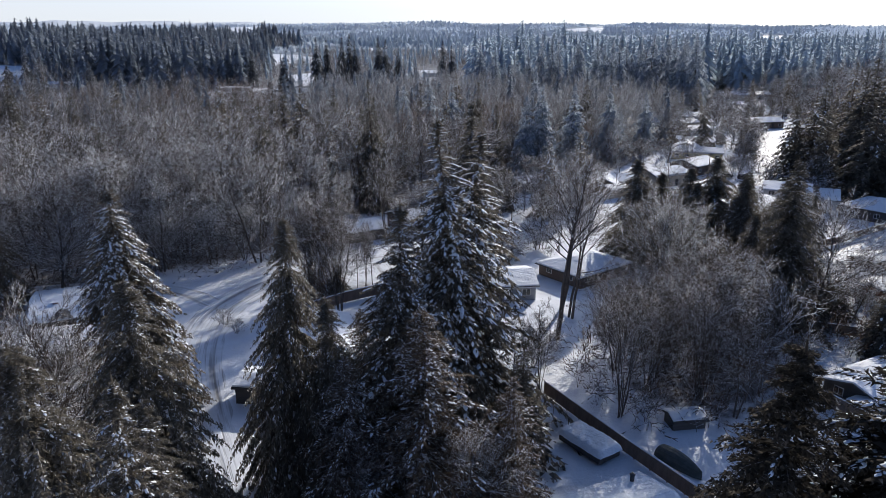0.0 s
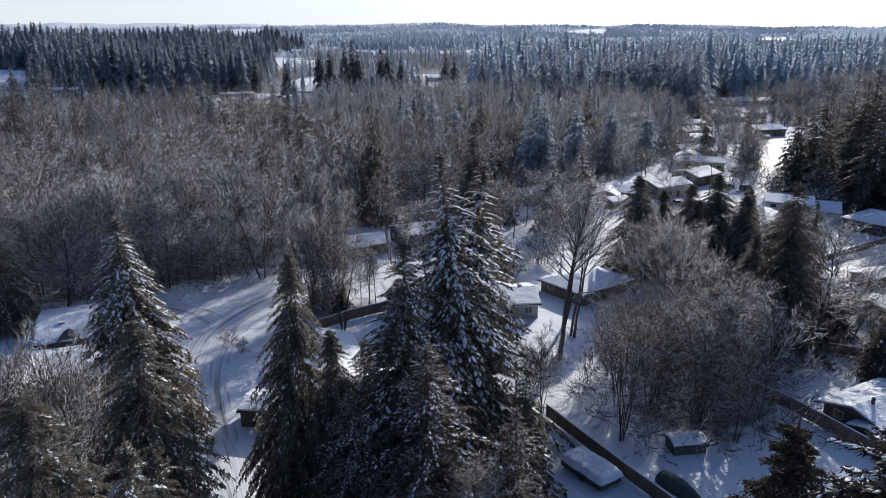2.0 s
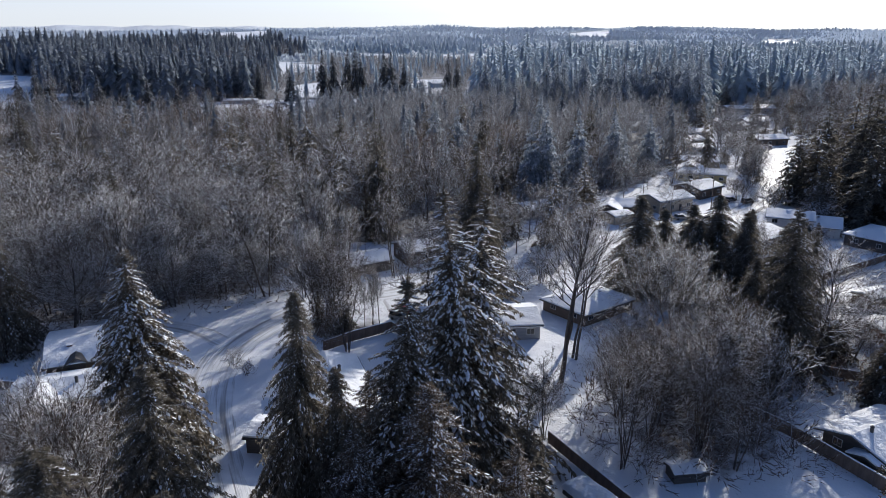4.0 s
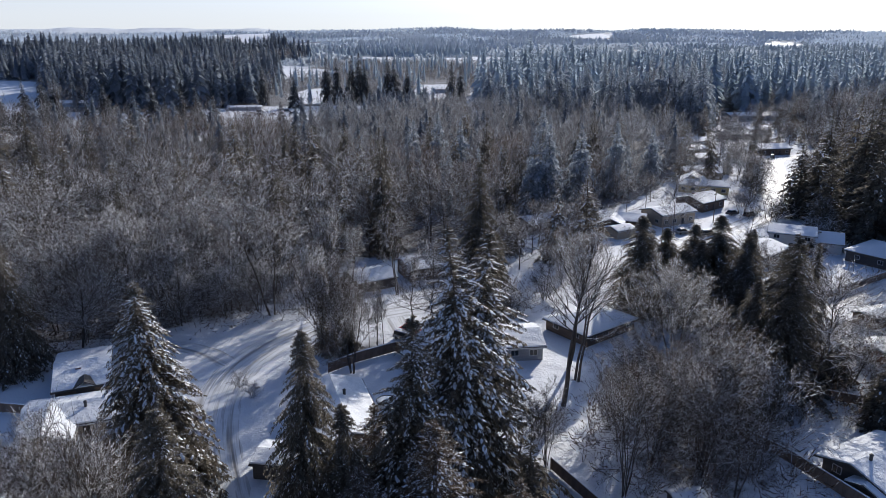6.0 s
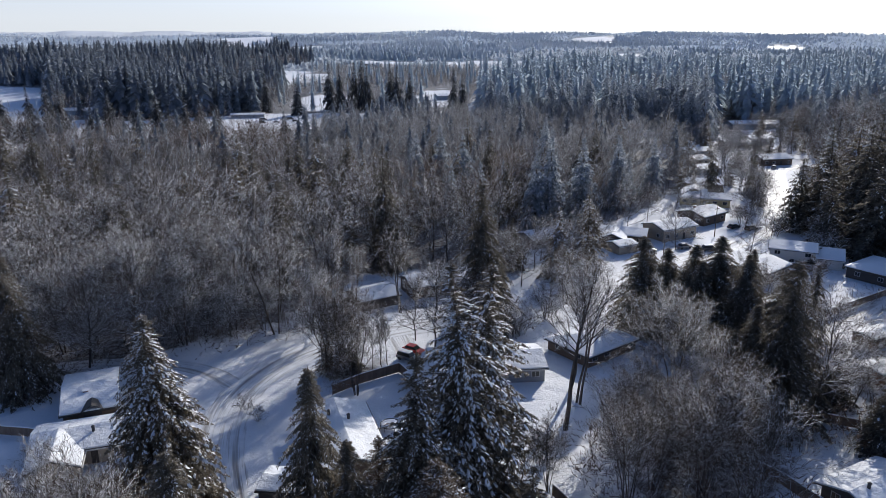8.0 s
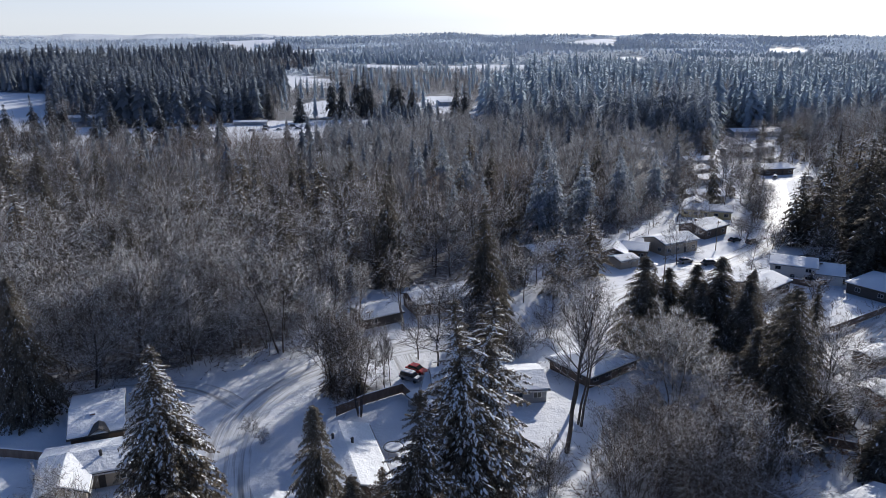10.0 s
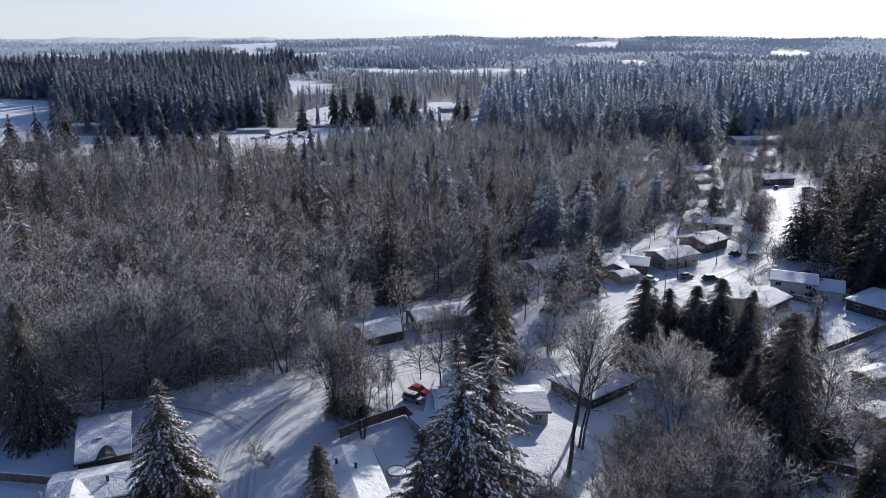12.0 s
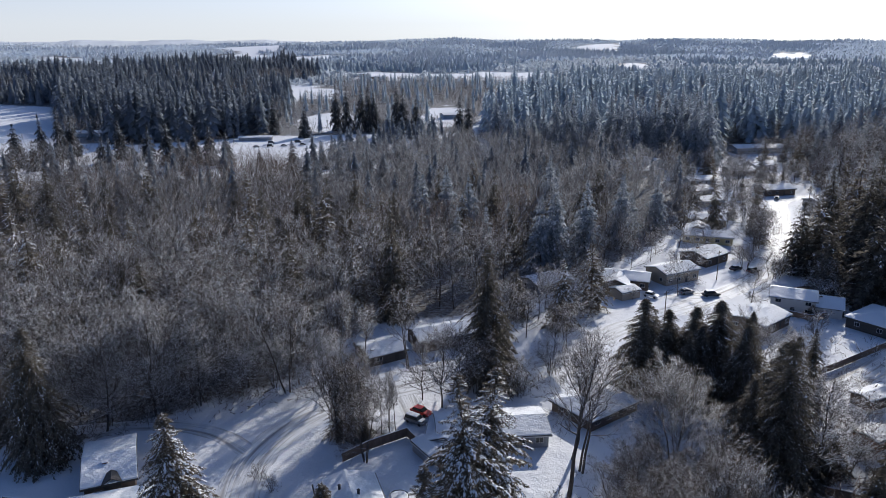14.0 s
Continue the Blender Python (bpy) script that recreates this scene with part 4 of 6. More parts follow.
def tarp_boat(x, y, turn):
    root = tagged(new("boat"), "boat under a dark tarpaulin on the snow", "boat")
    root.matrix_world = pose(x, y, 0.02, 0, 0, turn)
    bm = bmesh.new()
    rows = []
    for i in range(11):
        f = i / 10
        w = 1.1 * math.sin(math.pi * min(1, 0.12 + f * 0.88) ** 0.6) ** 0.6 + 0.05
        h = 1.0 + 0.4 * math.sin(math.pi * f)
        rows.append([bm.verts.new((-2.9 + 5.8 * f, w * math.cos(a), 0.1 + h * math.sin(a) ** 0.8)) for a in np.linspace(0.0, math.pi, 9)])
    for a, b in zip(rows, rows[1:]):
        for k in range(8):
            bm.faces.new((a[k], a[k + 1], b[k + 1], b[k]))
    bm.faces.new(rows[0])
    bm.faces.new(rows[-1][::-1])
    bm_part("tarpaulin", bm, TARP, root)
    bm_part("keel_board", box_bm([(-2.6, -0.12, 0.0, 2.6, 0.12, 0.12)]), FENCE_WOOD, root)


tarp_boat(25.4, 67.0, -62)


# ---- fences and poles ----
def fence(pts, height, label, step=2.4, wood=FENCE_WOOD):
    root = tagged(new("fence"), label, "fence", "fences")
    root.location = (pts[0][0], pts[0][1], 0)
    me = {}
    for n, bm, mat in (("post", box_bm([(-0.06, -0.06, -0.2, 0.06, 0.06, height + 0.1)], 0.015), wood),
                       ("panel", box_bm([(0.06, -0.025, 0.12, step - 0.06, 0.025, height)]), wood),
                       ("rail", box_bm([(0.06, 0.025, height - 0.35, step - 0.06, 0.065, height - 0.25)]), wood),
                       ("snow_cap", box_bm([(0.0, -0.09, height + 0.004, step, 0.09, height + 0.16)], 0.05), SNOW_CLUMP)):
        me[n] = bpy.data.meshes.new(n)
        bm.to_mesh(me[n])
        bm.free()
        me[n].materials.append(mat)
    for (ax, ay), (bx, by) in zip(pts, pts[1:]):
        d = math.hypot(bx - ax, by - ay)
        n = max(1, round(d / step))
        a = math.degrees(math.atan2(by - ay, bx - ax))
        for i in range(n + 1):
            x, y = ax + (bx - ax) * i / n - pts[0][0], ay + (by - ay) * i / n - pts[0][1]
            for k in ("post", "panel", "rail", "snow_cap"):
                if k == "post" or i < n:
                    part(k, me[k], root).matrix_local = pose(x, y, 0, 0, 0, a) @ Matrix.Diagonal((1 if k == "post" else d / n / step, 1, 1, 1))


fence([(-21, 110.9), (-16.7, 115.1), (-10.2, 119.6), (-6.4, 113.1), (-2.6, 107.2), (2, 101)], 1.9, "brown board fence with a snow cap round a yard")
fence([(13.0, 83), (19.6, 70.5), (25.5, 60)], 1.8, "brown board fence topped with snow")
fence([(78, 145.5), (84.8, 149.5), (101.8, 160.8), (118, 174)], 1.7, "brown board fence along a snowy field")
fence([(51.2, 101.3), (58, 102.8), (63.2, 100.4), (66, 96)], 1.6, "brown board fence curving behind a bare tree")
fence([(40, 92), (44.9, 85.3), (48.5, 77.5), (51, 72)], 1.9, "brown board fence beside a dark house")
fence([(86, 183), (92, 178.5), (99, 181)], 1.6, "dark board fence behind a pale house")
fence([(-74, 98), (-66, 97), (-56.5, 95.5)], 1.6, "dark board fence between two houses")
fence([(96, 200), (112, 205), (126, 200)], 1.7, "brown board fence behind the houses")


def utility_pole(x, y, height, turn):
    root = tagged(new("utility_pole"), "wooden utility pole with a crossarm", "utility pole", "poles along the street")
    root.matrix_world = pose(x, y, float(ground_z(x, y)) - 0.1, 0, 0, turn)
    p = Pile()
    p.add(*tubes([[0, 0, 0]], [[0, 0, height]], [0.16], [0.1], 9))
    p.add(*tubes([[0, 0, height]], [[0, 0, height + 0.05]], [0.1], None, 9))
    part("pole", p.mesh("pole", POLE_WOOD), root)
    bm_part("crossarm", box_bm([(-1.1, -0.14, height - 0.7, 1.1, -0.04, height - 0.55)], 0.01), POLE_WOOD, root)
    for sx in (-1.0, -0.45, 0.45, 1.0):
        q = Pile()
        q.add(*tubes([[sx, -0.09, height - 0.55]], [[sx, -0.09, height - 0.38]], [0.05], [0.035], 8))
        part("insulator", q.mesh("insulator", METAL), root)


POLES = [(53, 175.5, 9.5), (79, 212, 9.5), (103.5, 222, 10), (131, 262, 10), (152, 310, 10), (176, 375, 10)]
for x, y, h in POLES:
    utility_pole(x, y, h, 40)


def trampoline(x, y):
    """A round garden trampoline under snow."""
    root = tagged(new("trampoline"), "round garden trampoline under snow", "trampoline")
    root.location = (x, y, 0)
    p, q = Pile(), Pile()
    a = np.linspace(0, 2 * np.pi, 25)
    ring = np.column_stack([1.6 * np.cos(a), 1.6 * np.sin(a), 0 * a + 0.75])
    p.add(*tubes(ring[:-1], ring[1:], np.full(24, 0.07), np.full(24, 0.07), 6))
    part("rim", p.mesh("rim", METAL), root)
    q.add(*tubes([[0, 0, 0.72]], [[0, 0, 0.84]], [1.5], [1.3], 24))
    q.add(*tubes([[0, 0, 0.84]], [[0, 0, 0.88]], [1.3], None, 24))
    part("snow_cap", q.mesh("snow_cap", SNOW_CLUMP), root)
    for k in range(6):
        leg = Pile()
        c, d = 1.55 * math.cos(k * 1.047), 1.55 * math.sin(k * 1.047)
        leg.add(*tubes([[c, d, -0.05]], [[c, d, 0.75]], [0.03], [0.03], 6))
        part("leg", leg.mesh("leg", METAL), root)


trampoline(-10.2, 100.2)


# ---- trees that stand by themselves ----
def fir_set(name, seed, height, radius, boughs, sprays, snow, needles=FIR, **more):
    t, c, w = conifer_arrays(seed, height, radius, boughs, sprays, snow, **more)
    return tree_meshes(name, (("trunk", t, FIR_BARK), ("crown", c, needles), ("snow", w, SNOW_CLUMP)))


def bare_set(name, seed, height, spread, limbs, forks, twigs, fine=TWIG, bark=BARK, **more):
    w, f, q = bare_arrays(seed, height, spread, limbs, forks, twigs, **more)
    return tree_meshes(name, (("trunk", w, bark), ("crown", f, fine), ("snow", q, SNOW_CLUMP)))


FIRS = {
    "laden": fir_set("laden_fir", 1, 28, 6.2, 480, 30, 0.9, droop=0.85, ragged=0.22, shape=0.72, fan=4, fine=0.42, broad=0.23, heaps=14, heap=0.5, least=0.17, weep=0.4),
    "tall": fir_set("tall_fir", 2, 33, 6.6, 330, 36, 0.6, droop=0.55, ragged=0.45, shape=0.72, fan=5, fine=0.36, broad=0.23, heaps=15, heap=0.45, least=0.155, weep=0.4),
    "snowy": fir_set("snowy_fir", 9, 33, 7.2, 330, 34, 0.85, droop=0.55, ragged=0.6, shape=0.74, fan=5, fine=0.36, broad=0.2, heaps=20, heap=0.5, least=0.16, weep=0.4),
    "dark": fir_set("dark_fir", 3, 28, 6.0, 320, 36, 0.3, DARK_NEAR, droop=0.7, ragged=0.4, shape=0.75, fan=5, fine=0.34, broad=0.22, heaps=10, heap=0.34, least=0.155, weep=0.5),
    "cedar": fir_set("cedar", 4, 25, 5.4, 420, 30, 0.26, CEDAR, droop=0.95, ragged=0.3, shape=0.66, fan=6, fine=0.36, broad=0.2, heaps=11, heap=0.34, least=0.15, weep=0.8),
    "rusty": fir_set("rusty_fir", 6, 22, 6.2, 270, 30, 0.5, RUST, droop=0.35, ragged=0.5, shape=0.7, fan=4, heaps=12, heap=0.35, fine=0.3, broad=0.16, least=0.18),
    "close": fir_set("close_fir", 7, 34, 6.4, 460, 46, 0.1, CLOSE_FIR, droop=0.6, ragged=0.35, shape=0.66, fan=4, fine=0.4, broad=0.24, heap=0.35, least=0.16, weep=0.3),
    "close_laden": fir_set("close_laden_fir", 8, 37, 7.6, 400, 46, 0.9, CLOSE_FIR, droop=0.35, ragged=0.3, shape=0.6, fan=4, fine=0.4, broad=0.24, heaps=26, heap=0.4, least=0.16),
    "young": fir_set("young_fir", 5, 18, 4.4, 170, 20, 0.55, droop=0.5, fine=0.5, weep=0.3),
}
FAR_FIRS = {
    "laden": fir_set("laden_fir_far", 101, 28, 6.4, 140, 13, 0.85, droop=0.55, shape=0.78, fan=2, broad=0.3, arms=False, fine=0.8, heaps=4, heap=1.3),
    "tall": fir_set("tall_fir_far", 102, 33, 6.6, 150, 14, 0.42, droop=0.45, ragged=0.5, shape=0.72, fan=2, broad=0.3, arms=False, fine=0.8, heaps=4, heap=1.2),
    "dark": fir_set("dark_fir_far", 103, 28, 6.0, 150, 14, 0.2, DARK_FIR, droop=0.6, ragged=0.4, shape=0.75, fan=2, broad=0.3, arms=False, fine=0.8, heaps=3),
    "cedar": fir_set("cedar_far", 104, 25, 5.6, 170, 16, 0.2, DARK_FIR, droop=0.65, ragged=0.3, shape=0.62, fan=2, broad=0.3, arms=False, fine=0.8, heaps=3),
    "young": fir_set("young_fir_far", 105, 18, 4.4, 100, 10, 0.5, droop=0.45, fan=2, broad=0.3, arms=False, fine=0.8, heaps=3),
}
EDGE_FIRS = [fir_set("edge_fir", 106 + i, 28, 5.6, 170, 10, 0.55, EDGE_FIR, droop=0.7, ragged=0.4, shape=0.8, fan=2, broad=0.32, arms=False, fine=1.1, heaps=4, heap=0.9, weep=0.4) for i in range(3)]
FIR_LABEL = {
    "laden": "conical fir laden with thick snow",
    "tall": "tall ragged fir with snow on its boughs",
    "snowy": "tall fir with snow heaped on long sparse boughs",
    "dark": "dark dense fir with little snow",
    "cedar": "dense dark green cedar dusted with snow",
    "young": "slender fir dusted with snow",
    "rusty": "brownish sparse fir with frosted boughs",
    "close": "dark dense fir with drooping boughs",
    "close_laden": "fir with ridges of snow along its boughs",
}
HEIGHTS = {"snowy": 33, "laden": 28, "tall": 33, "dark": 28, "cedar": 25, "young": 18, "rusty": 22, "close": 34, "close_laden": 37}
NEAR_FIRS = [
    # x, y, height, kind, width
    (-36.4, 77.3, 28.2, "laden", 1.4),
    (0.6, 72.5, 36.3, "snowy", 1.1),
    (2.9, 78.0, 34.3, "snowy", 1.25),
    (-4.6, 64.3, 29.8, "tall", 1.2),
    (-14.8, 62.8, 28.8, "cedar", 0.95),
    (-10.6, 62.0, 21.5, "cedar", 1.15),
    (-1.5, 57.5, 21.5, "rusty", 1.35),
    (-8.6, 70.0, 17.0, "rusty", 1.1),
    (-8.6, 57.5, 17.0, "rusty", 1.15),
    (-29.5, 45.0, 21.0, "cedar", 1.4),
    (-23.0, 50.0, 27.0, "cedar", 1.35),
    (-16.0, 30.5, 29.4, "tall", 1.0),
    (-26.0, 40.0, 27.0, "cedar", 1.6),
    (-35.0, 43.0, 20.5, "cedar", 1.6),
    (-19.5, 42.0, 22.0, "dark", 1.3),
    (12.5, 23.5, 34.3, "close", 1.2),
    (17.6, 24.0, 36.6, "close_laden", 1.15),
    (6.5, 60.0, 14.0, "rusty", 1.2),
    (8.5, 68.0, 14.0, "dark", 1.3),
    (-41.0, 53.0, 19.0, "cedar", 1.5),
    (-74.6, 110.5, 25.5, "cedar", 1.3),
    (-60.0, 74.0, 16.0, "laden", 1.0),
    # Next three stand in for one dense ivy-clad thicket, not real conifers.
    (-21.0, 118.0, 8.5, "rusty", 1.2),
    (-18.6, 119.0, 6.5, "cedar", 1.6),
    (-23.0, 119.0, 10.5, "rusty", 1.0),
    (5.5, 141.0, 31.5, "dark", 1.1),
    (1.5, 236.0, 26.0, "tall", 0.8),
    (-17.5, 179.0, 33.0, "dark", 0.75),
    (-53.0, 240.0, 26.0, "dark", 1.2),
    (-56.5, 243.0, 24.0, "dark", 1.2),
    (-117.0, 199.0, 18.5, "young", 1.2),
    (-100.0, 208.0, 14.0, "dark", 1.0),
    (-100.0, 262.0, 17.0, "young", 1.1),
    (-63.0, 227.0, 18.0, "dark", 1.0),
    (-66.0, 231.0, 16.0, "young", 1.1),
    (26.2, 174.0, 18.5, "laden", 1.25),
    (35.7, 187.0, 19.0, "young", 1.4),
    (15.0, 180.0, 14.0, "cedar", 1.2),
    (38.5, 140.0, 20.5, "cedar", 1.82),
    (48.0, 139.5, 18.8, "cedar", 1.69),
    (52.0, 136.5, 21.5, "cedar", 1.76),
    (44.0, 141.5, 17.5, "cedar", 1.76),
    (55.0, 128.5, 19.0, "cedar", 1.82),
    (47.5, 133.5, 17.0, "cedar", 1.82),
    (56.5, 133.0, 19.0, "dark", 1.5),
    (52.0, 104.0, 26.5, "dark", 1.45),
    (56.5, 117.0, 21.0, "cedar", 1.95),
    (64.0, 126.0, 18.0, "dark", 1.4),
    (49.0, 110.0, 17.0, "cedar", 1.5),
    (111.0, 216.0, 25.5, "tall", 1.5),
    (106.5, 219.0, 23.0, "dark", 1.4),
    (132.0, 227.0, 36.0, "dark", 1.1),
    (143.0, 236.0, 35.0, "tall", 1.0),
    (126.0, 240.0, 30.0, "dark", 1.1),
    # Next five stand out of view, added to shade the yards on the right.
    (129.0, 188.0, 30.0, "dark", 1.3),
    (139.0, 198.0, 32.0, "tall", 1.3),
    (148.0, 210.0, 32.0, "dark", 1.3),
    (124.0, 199.0, 24.0, "dark", 1.3),
    (118.0, 186.0, 22.0, "dark", 1.2),
    (80.0, 92.0, 14.0, "cedar", 1.6),
    # Next four are unseen as well, put there for shade only.
    (99.0, 132.0, 27.0, "dark", 1.2),
    (106.0, 141.0, 28.0, "dark", 1.2),
    (97.0, 121.0, 25.0, "dark", 1.2),
    (110.0, 130.0, 28.0, "tall", 1.2),
    (88.0, 84.0, 22.0, "dark", 1.2),
    (62.5, 93.5, 10.5, "cedar", 1.7),
    (66.5, 96.5, 11.0, "cedar", 1.6),
    (60.0, 106.5, 8.0, "cedar", 1.8),
    (63.5, 108.5, 7.0, "cedar", 1.9),
    (46.0, 101.0, 12.0, "dark", 1.6),
    (45.0, 95.0, 7.0, "cedar", 1.9),
    (60.5, 119.5, 20.0, "laden", 1.15),
    (97.0, 184.0, 5.0, "cedar", 2.2),
    (101.0, 183.0, 5.5, "cedar", 2.0),
    (93.0, 180.0, 4.0, "cedar", 2.2),
    (72.0, 104.0, 12.0, "cedar", 1.5),
    (97.0, 270.0, 20.0, "dark", 0.9),
    (112.0, 268.0, 17.0, "dark", 1.0),
    (131.0, 216.0, 38.0, "dark", 1.2),
    (136.0, 222.0, 38.0, "tall", 1.2),
    (125.0, 220.0, 33.0, "dark", 1.3),
    (121.0, 209.0, 26.0, "dark", 1.4),
    (113.0, 190.0, 27.0, "dark", 1.4),
    (107.0, 200.0, 22.0, "dark", 1.3),
    (138.0, 214.0, 34.0, "dark", 1.0),
    (150.0, 224.0, 36.0, "tall", 1.0),
    (147.0, 206.0, 33.0, "dark", 1.1),
    (156.0, 243.0, 37.0, "dark", 1.1),
    (139.0, 248.0, 34.0, "tall", 1.0),
    (164.0, 232.0, 36.0, "dark", 1.1),
    (86.0, 104.0, 16.0, "cedar", 1.5),
    (90.0, 118.0, 15.0, "dark", 1.4),
    (70.0, 132.0, 17.0, "dark", 1.0),
    (45.0, 131.0, 17.0, "dark", 1.0),
    (42.0, 145.0, 16.0, "cedar", 1.0),
    (60.0, 139.0, 18.0, "cedar", 1.0),
    (9.5, 150.0, 14.0, "dark", 1.2),
    (-88.0, 118.0, 22.0, "cedar", 1.1),
    (-22.0, 200.0, 24.0, "dark", 0.9),
    (-35.0, 215.0, 22.0, "dark", 1.0),
    (-12.0, 222.0, 22.0, "tall", 0.9),
    (24.0, 252.0, 22.0, "young", 1.0),
    (45.0, 262.0, 24.0, "dark", 0.9),
    (12.0, 256.0, 27.0, "dark", 0.95),
    (-8.0, 264.0, 26.0, "dark", 1.0),
    (30.0, 236.0, 24.0, "tall", 0.95),
    (17.0, 229.0, 22.0, "dark", 1.0),
    (-40.0, 264.0, 24.0, "dark", 1.0),
    (-28.0, 252.0, 21.0, "young", 1.1),
    (-74.0, 258.0, 21.0, "dark", 1.1),
    (56.0, 285.0, 26.0, "dark", 1.0),
    (5.0, 302.0, 27.0, "tall", 1.0),
    (36.0, 300.0, 25.0, "dark", 1.0),
    (72.0, 318.0, 26.0, "tall", 1.0),
]
rnd = random.Random(7)
for x, y, h, k, wide in NEAR_FIRS:
    plant("cedar" if k == "cedar" else "fir_tree", (FIRS if y < 145 and h > 15 or k not in FAR_FIRS else FAR_FIRS)[k], x, y, h / HEIGHTS[k], rnd.uniform(0, 360), FIR_LABEL[k], "tree", "firs among the houses", wide=wide)

BARES = {
    "alder": (26, bare_set("alder", 11, 26, 5.4, 26, 6, 6, bark=DARK_BARK, low=0.42, girth=1.2, twig=0.022)),
    "forked": (25, bare_set("forked_alder", 17, 25, 6.4, 26, 6, 6, bark=DARK_BARK, stems=2, low=0.34, girth=1.1, twig=0.022)),
    "frosted": (18, bare_set("frosted_maple", 18, 18, 8.5, 40, 8, 7, FAN_TWIG, DARK_BARK, stems=3, low=0.18, snow=0.4, twig=0.02, rise=(0.4, 1.5), ends=6)),
    "round": (18, bare_set("round_maple", 12, 18, 8.5, 34, 7, 6, TWIG, DARK_BARK, stems=2, low=0.12, snow=0.5, twig=0.028, rise=(0.35, 1.5), ends=3)),
    "brush": (18, bare_set("many_stemmed", 13, 18, 6.5, 38, 7, 7, GROVE_TWIG, DARK_BARK, stems=7, low=0.16, snow=0.3, twig=0.02, rise=(0.5, 1.5), ends=5)),
    "fan": (14, bare_set("fan_branched", 19, 14, 6.5, 30, 6, 5, FAN_TWIG, BARK, stems=3, low=0.06, snow=0.6, twig=0.03)),
    "oak": (19, bare_set("broad_tree", 14, 19, 8.0, 30, 7, 6, TWIG, DARK_BARK, low=0.16, snow=0.48, twig=0.027, rise=(0.4, 1.5), ends=3)),
    "brown": (19, bare_set("brown_tree", 15, 19, 6.5, 28, 7, 6, GROVE_TWIG, DARK_BARK, stems=2, low=0.15, snow=0.2, twig=0.021, rise=(0.45, 1.5), ends=4)),
}
SHRUBS = [bare_set("shrub", 16 + i, 3.0, 2.0, 10, 4, 4, (TWIG, TWIG_BROWN)[i % 2], stems=5, low=0.05, twig=0.022, ends=2, snow=0.3) for i in range(3)]
BARE_LABEL = {
    "alder": "tall slender bare alder with frosted twigs",
    "forked": "forked bare alder with dark trunks",
    "frosted": "bare tree with a thickly frosted round crown",
    "round": "bare tree with a round frosted crown",
    "brush": "many-stemmed bare tree with frosted twigs",
    "fan": "low bare tree with fans of white rimed branches",
    "oak": "broad leafless tree with snow along its limbs",
    "brown": "leafless tree with brownish twigs",
}
